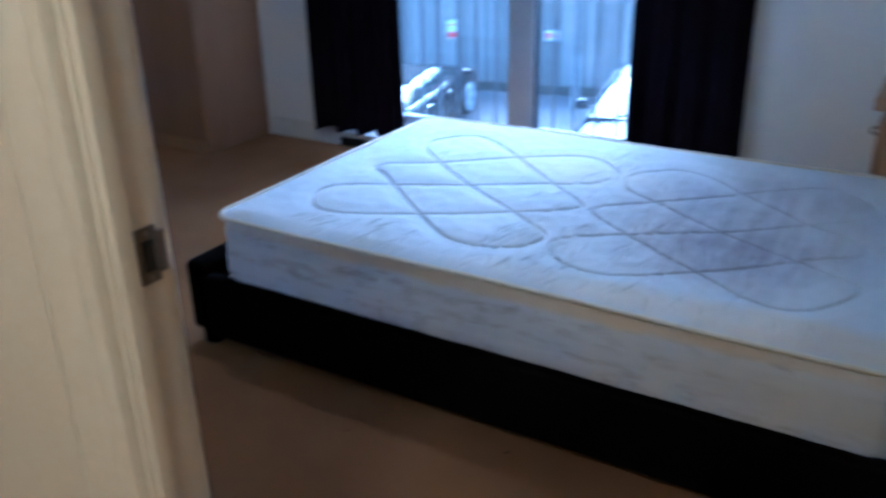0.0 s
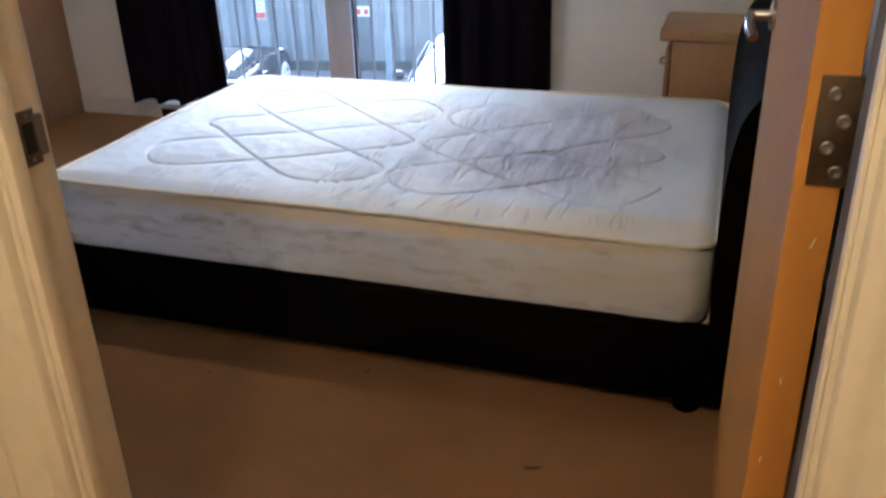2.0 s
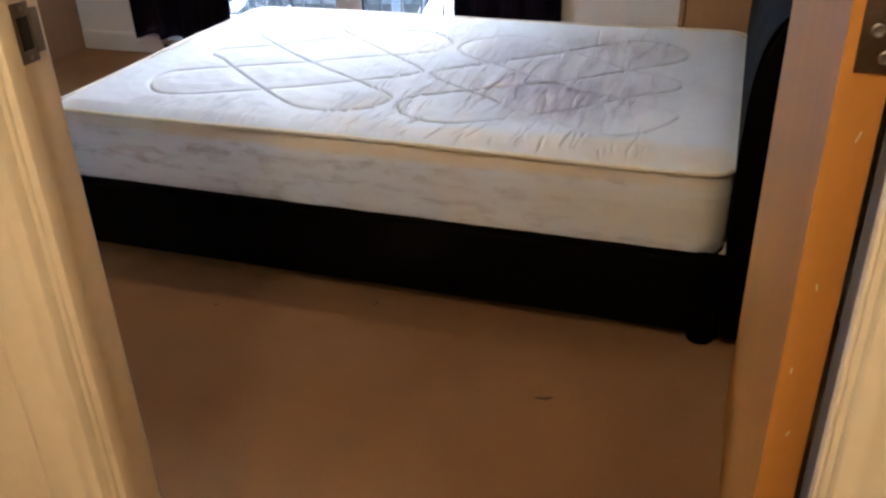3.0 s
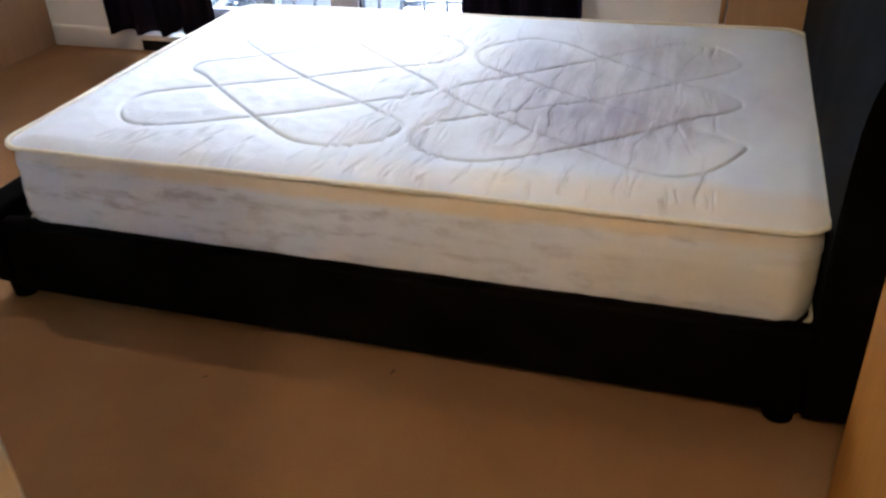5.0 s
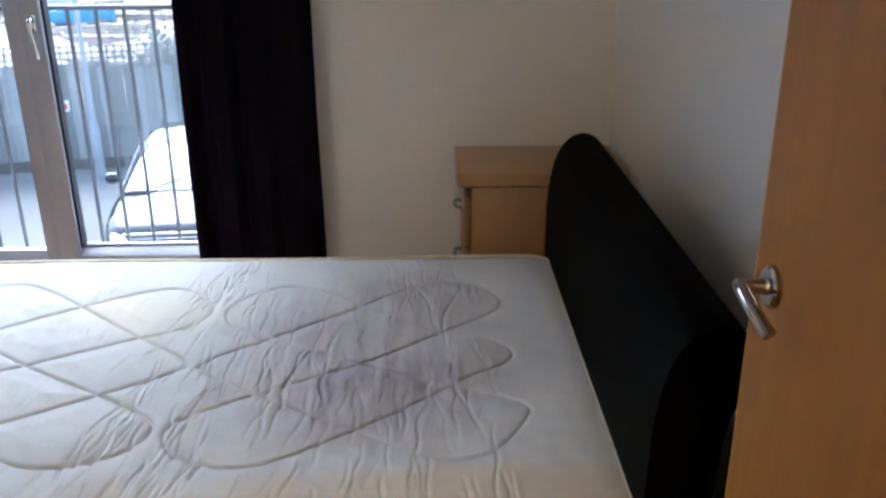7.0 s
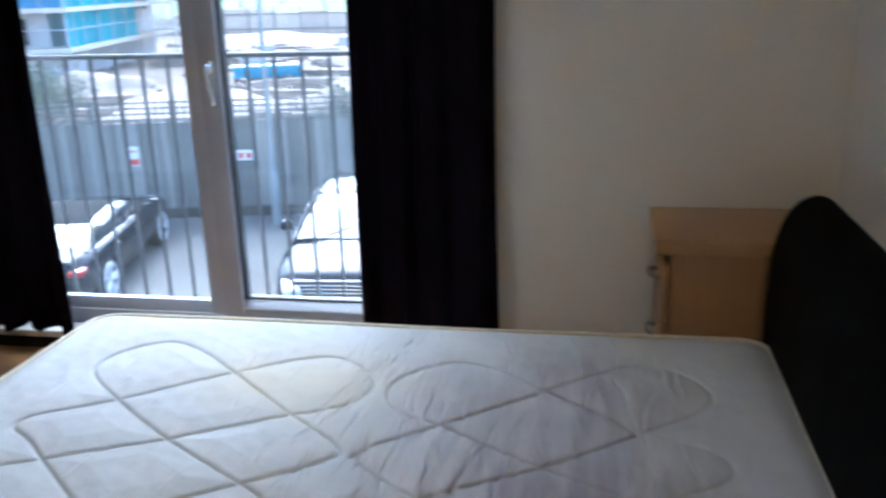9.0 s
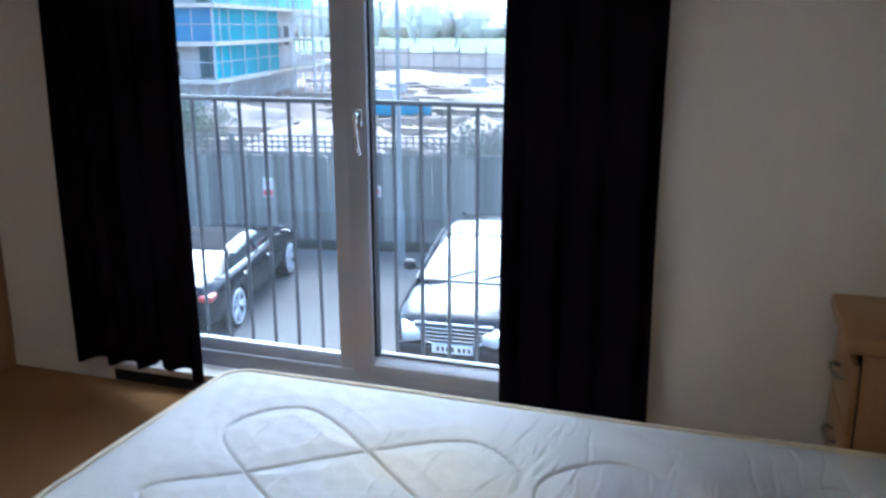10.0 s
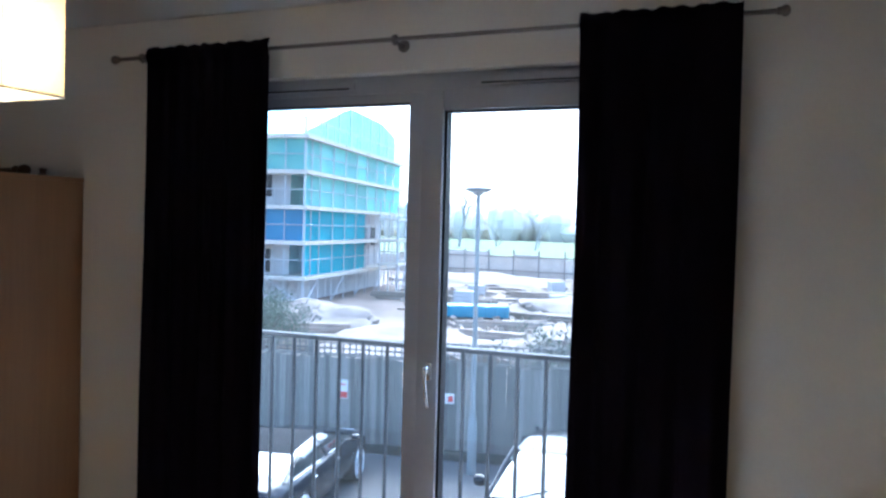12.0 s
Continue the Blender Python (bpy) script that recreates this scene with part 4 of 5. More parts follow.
# ---------- lamps ----------
pend = thing("pendant_lamp", "lit square cream cloth pendant shade hanging from the ceiling", "pendant lamp", (-2.075, 0.385, H))
PX, PY, PW, PZ0, PZ1 = -2.075, 0.385, 0.123, 1.838, 2.06
turn = pose(PX, PY, 0, 0, 0, 0)
for k in range(4):
    a = turn @ pose(0, 0, 0, 0, 0, 90 * k)
    bm = bmesh.new()
    cols = 10
    for i in range(cols + 1):
        u = -1 + 2 * i / cols
        for z in (PZ0, (PZ0 + PZ1) / 2, PZ1):
            bm.verts.new(a @ Vector((PW - 0.003 * (1 - abs(u)), u * PW, z + 0.002 * math.sin(u * 5))))
    bm.verts.ensure_lookup_table()
    for i in range(cols):
        for j in range(2):
            bm.faces.new([bm.verts[n] for n in (3 * i + j, 3 * i + 3 + j, 3 * i + 4 + j, 3 * i + 1 + j)])
    panel = part("shade_panel", bm, SHADE, pend, "glowing cream cloth side", smooth=0)
    s = panel.modifiers.new("cloth", "SOLIDIFY")
    s.thickness, s.offset = 0.0016, 0
    part("seam", tube(bmesh.new(), [a @ Vector((PW - 0.001, -0.02, PZ0)), a @ Vector((PW - 0.001, -0.02, PZ1))], 0.0012, 6), CORD, panel)
    for z in (PZ0, PZ1):
        part("hem_wire", tube(bmesh.new(), [a @ Vector((PW + 0.001, -PW, z)), a @ Vector((PW + 0.001, PW, z))], 0.0025, 8), CORD, panel)
part("flex", tube(bmesh.new(), [(PX, PY, 2.0), (PX, PY, H)], 0.003, 8), CORD, pend)
part("ceiling_rose", lathe(bmesh.new(), [(0.012, -0.03), (0.03, -0.025), (0.045, -0.004), (0.045, 0)], pose(PX, PY, H), 24), CORD, pend)
part("lamp_holder", lathe(bmesh.new(), [(0.014, 1.985), (0.018, 1.99), (0.018, 2.03), (0.008, 2.045)], pose(PX, PY, 0), 16), CORD, pend)
part("shade_spider", tube(bmesh.new(), [turn @ Vector((-PW, 0, 2.03)), turn @ Vector((PW, 0, 2.03))], 0.002, 6), STEEL, pend)
part("shade_spider", tube(bmesh.new(), [turn @ Vector((0, -PW, 2.03)), turn @ Vector((0, PW, 2.03))], 0.002, 6), STEEL, pend)

hall = thing("hall_ceiling_light", "round opal hall ceiling light", "ceiling light", (-0.35, -2.15, H))
part("base", lathe(bmesh.new(), [(0.13, -0.02), (0.14, -0.015), (0.14, 0)], pose(-0.35, -2.15, H), 32), SKIRT, hall)
part("opal_dome", lathe(bmesh.new(), [(0.02, -0.09), (0.07, -0.08), (0.11, -0.055), (0.128, -0.021)], pose(-0.35, -2.15, H), 32), HALLGLOW, hall)

# ---------- scraps on the carpet ----------
for x, y, a, s in ((-0.345, -0.342, 15, 1.0), (-0.865, -0.076, 70, 0.5), (-1.28, -0.20, 40, 0.35)):
    bm = bmesh.new()
    m = pose(x, y, 0.002, 0, 0, a)
    one = [bm.verts.new(m @ Vector((s * 0.022 * math.cos(t) + 0.004 * math.sin(3 * t), s * 0.006 * math.sin(t), 0.003 * abs(math.cos(t))))) for t in np.linspace(0, 2 * math.pi, 12, endpoint=False)]
    bm.faces.new(one)
    bmesh.ops.solidify(bm, geom=bm.faces[:], thickness=0.001)
    tagged(new("carpet_scrap", mesh_of("carpet_scrap", bm, DEBRIS)), "small dry brown scrap lying on the carpet", "debris", "scraps on the carpet")

# ---------- outside: ground ----------
G = -2.90
FA = radians(11)                                   # the fence and the parking bays are turned by this


def sheet(x0, x1, y0, y1, z, m=None):
    bm = bmesh.new()
    vs = [bm.verts.new((m or Matrix()) @ Vector(p)) for p in ((x0, y0, z), (x1, y0, z), (x1, y1, z), (x0, y1, z))]
    bm.faces.new(vs)
    return bm


YARD = Matrix.Translation((-7.8, 14.28, 0)) @ Matrix.Rotation(FA, 4, "Z")     # x along the fence, y away from the house
solid("ground", sheet(-1500, 1500, -1500, 1500, G - 0.012), DIRT, "pale rough soil of the building site", "ground", smooth=0)
solid("pavement_car_park", sheet(-22, 24, -15.5, 0.1, G, YARD), ASPHALT, "grey tarmac of the parking yard", "pavement", smooth=0)
solid("ground_park", sheet(-600, 600, 92, 620, G + 0.01), GRASS, "green park lawn in the distance", "grass", smooth=0)

# lower part of the house under the window wall
bm = bmesh.new()
box(bm, XL - 0.12, XR + 0.12, 1.98, 2.26, G - 0.05, -0.2)
solid("wall_below_window", bm, CONCRETE, "pale rendered wall below the window", "wall")

# ---------- fence ----------
fence = thing("boundary_fence", "weathered grey timber board fence with a trellis top", "fence", YARD @ Matrix.Translation((0, 0, G)))
rng = random.Random(5)


def board_mesh(seed):
    r = random.Random(seed)
    w, h = 0.118, 1.87
    bm = bmesh.new()
    prism(bm, [(-w / 2, 0.0), (w / 2, -0.008), (w / 2, 0.006), (-w / 2, 0.020)], "z", 0.03, h + r.uniform(-0.012, 0.012))
    return mesh_of("fence_board", bm, BOARD, 0)


shared = [board_mesh(k) for k in range(5)]
for k in range(150):
    x = -9.0 + 0.108 * k
    ob = part("board", shared[k % 5], BOARD, fence, local=True)
    ob.matrix_basis = pose(x, -0.03 + rng.uniform(-0.004, 0.004), 0, rng.uniform(-0.4, 0.4), rng.uniform(-0.5, 0.5), 0)
for k in range(8):
    x = -9.05 + 2.3 * k
    part("post", box(bmesh.new(), x - 0.05, x + 0.05, 0.0, 0.10, -0.05, 2.30, bevel=0.006), BOARD, fence, local=True)
for z in (0.35, 1.0, 1.65):
    part("rail", box(bmesh.new(), -9.05, 7.2, 0.0, 0.04, z, z + 0.09, bevel=0.004), BOARD, fence, local=True)
part("gravel_board", box(bmesh.new(), -9.05, 7.2, -0.062, -0.036, -0.02, 0.20, bevel=0.004), DAMP, fence, "dark damp gravel board", local=True)
part("capping", box(bmesh.new(), -9.05, 7.2, -0.05, 0.03, 1.885, 1.915, bevel=0.004), BOARD, fence, local=True)
for z in (1.93, 2.035, 2.14, 2.245):
    part("trellis_slat", box(bmesh.new(), -9.05, 7.2, -0.012, 0.006, z - 0.014, z + 0.014), BOARD, fence, local=True)
slat = mesh_of("trellis_upright", box(bmesh.new(), -0.014, 0.014, -0.026, -0.012, 1.915, 2.275), BOARD, 0)
for k in range(122):
    ob = part("trellis_upright", slat, BOARD, fence, local=True)
    ob.matrix_basis = pose(-9.02 + 0.133 * k, 0, 0)


def notice(x, z, w, h, bars, label):
    s = thing("notice", label, "sign", YARD @ Matrix.Translation((x, -0.055, z)), "notices on the fence")
    part("panel", box(bmesh.new(), -w / 2, w / 2, -0.004, 0, -h / 2, h / 2, bevel=0.001), SIGNWHITE, s, local=True)
    for x0, x1, z0, z1 in bars:
        part("printed_bar", box(bmesh.new(), x0, x1, -0.0065, -0.004, z0, z1), SIGNRED, s, local=True)


notice(-1.42, -1.66, 0.20, 0.38, [(-0.09, 0.09, -0.17, -0.05), (-0.06, 0.06, 0.08, 0.11)], "white notice with red print fixed to the fence")
notice(0.70, -1.70, 0.30, 0.20, [(-0.12, -0.03, -0.06, 0.05), (0.03, 0.12, -0.06, 0.05)], "small white notice with red marks on the fence")

# ---------- lamp post ----------
lp = thing("street_lamp", "slim grey lamp post with a flat round head", "street lamp", (-6.30, 13.72, G))
part("base_box", lathe(bmesh.new(), [(0.085, 0), (0.085, 0.95), (0.055, 1.05)], pose(-6.30, 13.72, G), 16), LAMPPOST, lp)
part("column", tube(bmesh.new(), [(-6.30, 13.72, G + 1.0), (-6.30, 13.72, 2.28)], [0.05, 0.036], 14), LAMPPOST, lp)
head = part("lamp_head", lathe(bmesh.new(), [(0.05, -0.10), (0.09, -0.06), (0.25, 0.0), (0.26, 0.03), (0.18, 0.055), (0.04, 0.07)], pose(-6.30, 13.72, 2.30), 24), LAMPPOST, lp)
part("lens", lathe(bmesh.new(), [(0.06, -0.075), (0.17, -0.036), (0.17, -0.03)], pose(-6.30, 13.72, 2.30), 24), HEADCLEAR, head)

# ---------- cars ----------


def saloon(name, label, at, low):
    """A saloon, x forward, wheels on z = 0."""
    car = thing(name, label, "car", at, "parked cars")
    L, W, WB = 4.75, 1.82, 2.76
    # stations: x, half width, bottom, shoulder height, top of body
    st = [(-2.36, 0.70, 0.42, 0.80, 0.92), (-2.30, 0.80, 0.30, 0.86, 1.00), (-2.0, 0.87, 0.22, 0.90, 1.05), (-1.4, 0.905, 0.20, 0.92, 1.03), (-0.6, 0.91, 0.20, 0.92, 0.99), (0.3, 0.91, 0.20, 0.90, 0.97), (1.0, 0.90, 0.20, 0.88, 0.97), (1.5, 0.885, 0.20, 0.84, 0.93), (1.95, 0.85, 0.22, 0.76, 0.86), (2.25, 0.77, 0.26, 0.66, 0.76), (2.37, 0.64, 0.34, 0.56, 0.64)]
    bm, rings = bmesh.new(), []
    for i in range(61):
        x = st[0][0] + (st[-1][0] - st[0][0]) * i / 60
        w, b, s, t = (float(np.interp(x, [q[0] for q in st], [q[k] for q in st])) for k in (1, 2, 3, 4))
        half = [(0, b), (w * 0.80, b), (w * 0.95, b + 0.07), (w, b + 0.22), (w * 1.0, s - 0.16), (w * 0.975, s - 0.04), (w * 0.92, s + (t - s) * 0.35), (w * 0.78, t - 0.015), (w * 0.4, t + 0.008), (0, t + 0.014)]
        # wheel arches
        ring = []
        for y, z in half:
            for cx in (-WB / 2, WB / 2):
                d = 0.37 ** 2 - (x - cx) ** 2
                if d > 0 and y > w * 0.6:
                    z = max(z, 0.33 + math.sqrt(d)) if z < 0.33 + math.sqrt(d) else z
            ring.append((y, z))
        pts = [(y, z) for y, z in ring] + [(-y, z) for y, z in ring[-2:0:-1]]
        rings.append([bm.verts.new((x, y, z)) for y, z in pts])
    n = len(rings[0])
    for a, b in zip(rings, rings[1:]):
        for k in range(n):
            bm.faces.new((a[k], a[(k + 1) % n], b[(k + 1) % n], b[k]))
    bm.faces.new(rings[0][::-1])
    bm.faces.new(rings[-1])
    part("body", bm, PAINTBLACK, car, local=True, smooth=50)
    # cabin
    cab = [(-1.80, 0.72, 1.02), (-1.25, 0.67, 1.30), (-0.75, 0.63, 1.41), (-0.1, 0.62, 1.445), (0.25, 0.62, 1.41), (0.72, 0.66, 1.22), (1.28, 0.73, 0.955)]
    cab = [(x, w, 0.94 + (t - 0.94) * low) for x, w, t in cab]
    bm, rings = bmesh.new(), []
    for i in range(41):
        x = cab[0][0] + (cab[-1][0] - cab[0][0]) * i / 40
        w, t = (float(np.interp(x, [q[0] for q in cab], [q[k] for q in cab])) for k in (1, 2))
        belt = 0.94
        wb = 0.80
        f = max(0.0, (t - belt) / 0.5)
        half = [(wb, belt), (wb + (w - wb) * 0.5 * f, belt + (t - belt) * 0.5), (w + (wb - w) * (1 - f), t - 0.05 * f), (w * 0.86, t - 0.012 * f), (w * 0.4, t), (0, t + 0.004)]
        rings.append([bm.verts.new((x, y, z)) for y, z in half + [(-y, z) for y, z in half[-2::-1]]])
    n = len(rings[0])
    for a, b in zip(rings, rings[1:]):
        for k in range(n - 1):
            bm.faces.new((a[k], a[k + 1], b[k + 1], b[k]))
    part("glasshouse", bm, CARGLASS, car, "dark tinted glass", local=True, smooth=60)
    # roof skin over the glass, and pillars
    bm, rings = bmesh.new(), []
    for i in range(17):
        x = -1.05 + 1.45 * i / 16
        w, t = (float(np.interp(x, [q[0] for q in cab], [q[k] for q in cab])) for k in (1, 2))
        half = [(w + 0.012, t - 0.052), (w * 0.88, t - 0.004), (w * 0.4, t + 0.010), (0, t + 0.014)]
        rings.append([bm.verts.new((x, y, z)) for y, z in half + [(-y, z) for y, z in half[-2::-1]]])
    for a, b in zip(rings, rings[1:]):
        for k in range(len(a) - 1):
            bm.faces.new((a[k], a[k + 1], b[k + 1], b[k]))
    part("roof", bm, SOFTTOP if low < 1 else PAINTBLACK, car, local=True, smooth=60)
    for s in (-1, 1):
        for line in ([(1.28, 0.76, 0.945), (0.72, 0.70, 1.22), (0.30, 0.64, 1.395)], [(-0.12, 0.80, 0.96), (-0.16, 0.72, 1.2), (-0.2, 0.645, 1.40)], [(-1.82, 0.76, 0.99), (-1.3, 0.70, 1.27), (-1.0, 0.66, 1.36)]):
            part("pillar", tube(bmesh.new(), [(x, s * y, 0.94 + (z - 0.94) * low) for x, y, z in line], 0.032, 8), PAINTBLACK, car, local=True)
        part("window_trim", tube(bmesh.new(), [(-1.75, s * 0.815, 0.975), (-0.5, s * 0.822, 0.965), (1.05, s * 0.80, 0.955)], 0.010, 6), CHROME, car, local=True)
        mirror = part("door_mirror", lathe(bmesh.new(), [(0.02, -0.09), (0.065, -0.07), (0.085, 0), (0.065, 0.07), (0.02, 0.09)], pose(0.86, s * 1.0, 1.03, 90, 0, 0), 14), PAINTBLACK, car, local=True)
        part("mirror_arm", tube(bmesh.new(), [(0.84, s * 0.82, 0.97), (0.86, s * 0.95, 1.0)], 0.022, 8), PAINTBLACK, mirror, local=True)
        for y0, y1, z in ((-1.05, -0.85, 0.82), (0.05, 0.25, 0.80)):
            part("door_handle", tube(bmesh.new(), [(y0, s * 0.905, z), ((y0 + y1) / 2, s * 0.935, z + 0.005), (y1, s * 0.905, z)], 0.012, 8), CHROME, car, local=True)
        part("headlamp", box(bmesh.new(), 1.84, 2.26, -0.115, 0.115, 0.59, 0.74, bevel=0.055, segments=4, m=Matrix.Translation((0, s * 0.66, 0)) @ Matrix.Rotation(radians(-22 * s), 4, "Z") @ Matrix.Rotation(radians(8), 4, "Y") @ Matrix.Translation((0.05, s * 0.78, 0.25))), HEADCLEAR, car, "clear headlamp", local=True)
        part("tail_lamp", box(bmesh.new(), -2.36, -2.10, s * 0.78 - 0.11, s * 0.78 + 0.09, 0.74, 0.86, bevel=0.04, segments=3), TAILRED, car, "red tail lamp", local=True)
        part("lower_vent", box(bmesh.new(), 2.18, 2.34, s * 0.60 - 0.14, s * 0.60 + 0.14, 0.32, 0.42, bevel=0.02), GASKET, car, local=True)
        for cx in (-WB / 2, WB / 2):
            hub = pose(cx, s * 0.80, 0.325, 90, 0, 0)
            wheel = part("wheel", lathe(bmesh.new(), [(0.20, -0.10), (0.30, -0.105), (0.325, -0.08), (0.325, 0.08), (0.30, 0.105), (0.235, 0.105), (0.23, 0.06)], hub, 28), TYRE, car, "black tyre", local=True)
            rim = bmesh.new()
            lathe(rim, [(0.05, -s * 0.100), (0.055, -s * 0.085), (0.05, -s * 0.06)], hub, 16)
            for k in range(10):
                a = math.radians(72 * (k // 2) + (11 if k % 2 else -11))
                tube(rim, [hub @ Vector((0.04 * math.cos(a), 0.04 * math.sin(a), -s * 0.092)), hub @ Vector((0.245 * math.cos(a), 0.245 * math.sin(a), -s * 0.106))], [0.024, 0.020], 6)
            ringp = [hub @ Vector((0.248 * math.cos(t), 0.248 * math.sin(t), -s * 0.106)) for t in np.linspace(0, 2 * math.pi, 25)]
            tube(rim, ringp, 0.018, 6, cap=False)
            part("rim", rim, ALLOY, wheel, "spoked alloy rim", local=True)
            part("brake_disc", lathe(bmesh.new(), [(0.19, -s * 0.03), (0.19, -s * 0.02)], hub, 20), GASKET, wheel, local=True)
    gr = part("grille", prism(bmesh.new(), [(-0.50, 0.72), (0.50, 0.72), (0.46, 0.60), (0.36, 0.50), (0.26, 0.475), (-0.26, 0.475), (-0.36, 0.50), (-0.46, 0.60)], "x", 2.20, 2.372), GASKET, car, local=True)
    for k in range(4):
        z = 0.515 + 0.05 * k
        w = float(np.interp(z, [0.475, 0.50, 0.60, 0.72], [0.26, 0.36, 0.46, 0.50]))
        part("grille_bar", box(bmesh.new(), 2.30, 2.395, -w + 0.02, w - 0.02, z, z + 0.018, bevel=0.006), CHROME, gr, local=True)
    rimline = [(2.376, -0.26, 0.47), (2.376, -0.36, 0.495), (2.376, -0.465, 0.60), (2.365, -0.505, 0.725), (2.365, 0.505, 0.725), (2.376, 0.465, 0.60), (2.376, 0.36, 0.495), (2.376, 0.26, 0.47), (2.376, -0.26, 0.47)]
    part("grille_surround", tube(bmesh.new(), rimline, 0.014, 8), CHROME, gr, local=True)
    part("bumper", box(bmesh.new(), 2.16, 2.40, -0.74, 0.74, 0.24, 0.46, bevel=0.06, segments=3), PAINTBLACK, car, local=True)
    part("bonnet_edge", tube(bmesh.new(), [(1.26, -0.70, 0.955), (1.31, 0, 0.965), (1.26, 0.70, 0.955)], 0.012, 6), GASKET, car, local=True)
    for y in (-0.35, 0.12):
        part("wiper", tube(bmesh.new(), [(1.24, y, 0.985), (1.08, y + 0.36, 1.075)], 0.008, 6), GASKET, car, local=True)
    for x in (2.405, -2.375):
        np_ = part("number_plate", box(bmesh.new(), x - 0.006, x + 0.006, -0.26, 0.26, 0.36, 0.47, bevel=0.002), PLATEWHITE, car, local=True)
        for k in range(7):
            y = -0.20 + 0.063 * k + (0.02 if k > 3 else 0)
            part("printed_bar", box(bmesh.new(), x - 0.008, x + 0.008, y, y + 0.035, 0.385, 0.445), GASKET, np_, local=True)
    # lower body line of the soft-top model
    if low < 1:
        for ob in car.children_recursive:
            if not ob.name.startswith(("wheel", "rim", "brake_disc")):
                for v in ob.data.vertices:
                    if v.co.z > 0.42:
                        v.co.z = 0.42 + (v.co.z - 0.42) * 0.80
    return car


saloon("saloon_car", "black saloon car parked nose to the fence", pose(-8.45, 10.80, G, 0, 0, 90 + 12.7), 0.74)
saloon("saloon_car", "black saloon car parked facing the house", pose(-3.83, 11.13, G, 0, 0, -90 + 4), 1.08)

# ---------- scaffolded building ----------
C0, C1 = Vector((-26.1, 38.2, 0)), Vector((-30.6, 58.4, 0))
along = (C1 - C0).normalized()
back = Vector((-along.y, along.x, 0))               # away from the yard
if back.x > 0:
    back = -back
block = thing("scaffolded_building", "building under construction wrapped in teal sheeting and scaffolding", "building", (C0.x, C0.y, G))
M = Matrix((( along.x, back.x, 0, C0.x), (along.y, back.y, 0, C0.y), (0, 0, 1, 0), (0, 0, 0, 1)))
LEN, DEEP, LIFT, S0, TOP = (C1 - C0).length, 13.0, 1.91, -1.30, 6.34


def put(bm):
    bmesh.ops.transform(bm, matrix=M, verts=bm.verts[:])
    return bm


def sheeting(face, a, b, z0, z1, mat, sag):
    """One laced sheet of scaffold cladding between two uprights, bellied by the wind."""
    bm = bmesh.new()
    for r in range(7):
        for c in range(7):
            u, z = a + (b - a) * c / 6, z0 + (z1 - z0) * r / 6
            belly = 0.03 + sag * math.sin(math.pi * c / 6) * math.sin(math.pi * r / 6) + rng.uniform(-0.015, 0.015)
            bm.verts.new((u, belly, z) if face == 0 else (belly, u, z))
    bm.verts.ensure_lookup_table()
    for r in range(6):
        for c in range(6):
            bm.faces.new([bm.verts[k] for k in (7 * r + c, 7 * r + c + 1, 7 * r + c + 8, 7 * r + c + 7)])
    bmesh.ops.solidify(bm, geom=bm.faces[:], thickness=0.01)
    return part("sheet", put(bm), mat, block)


part("wall", put(box(bmesh.new(), 1.3, LEN - 1, 1.3, DEEP, G, TOP)), CONCRETE, block)
part("roof", put(prism(bmesh.new(), [(0.2, TOP + 0.1), (LEN - 0.2, TOP + 0.1), (LEN - 0.4, 8.4), (LEN * 0.80, 9.0), (LEN * 0.44, 9.05), (LEN * 0.36, 8.6)], "y", 0.4, DEEP)), HAZETEAL, block, "sheeted temporary roof")
for k in range(1, 8):
    x = LEN * (0.1 + 0.11 * k)
    part("roof_tube", put(tube(bmesh.new(), [(x, 0.34, TOP), (x, 0.34, float(np.interp(x / LEN, [0, 0.36, 0.44, 0.8, 1], [TOP, 8.6, 9.05, 9.0, 8.2])))], 0.035, 6)), TUBE, block)
# openings in the bare blockwork of the end and of the lower storeys
for k in range(4):
    for z0 in (-1.1, 3.1):
        hole = part("window", put(box(bmesh.new(), 1.24, 1.32, 2.4 + 2.7 * k, 3.7 + 2.7 * k, z0, z0 + 1.3)), GASKET, block, "dark unglazed window opening")
        part("lintel", put(box(bmesh.new(), 1.18, 1.30, 2.2 + 2.7 * k, 3.9 + 2.7 * k, z0 + 1.3, z0 + 1.48)), PLANKWOOD, hole)
for k in range(4):
    hole = part("window", put(box(bmesh.new(), LEN * 0.50 + 2.3 * k, LEN * 0.50 + 1.2 + 2.3 * k, 1.24, 1.32, 0.2, 1.5)), GASKET, block, "dark unglazed window opening")
    part("lintel", put(box(bmesh.new(), LEN * 0.50 - 0.15 + 2.3 * k, LEN * 0.50 + 1.35 + 2.3 * k, 1.18, 1.30, 1.5, 1.68)), PLANKWOOD, hole)
lifts = 4
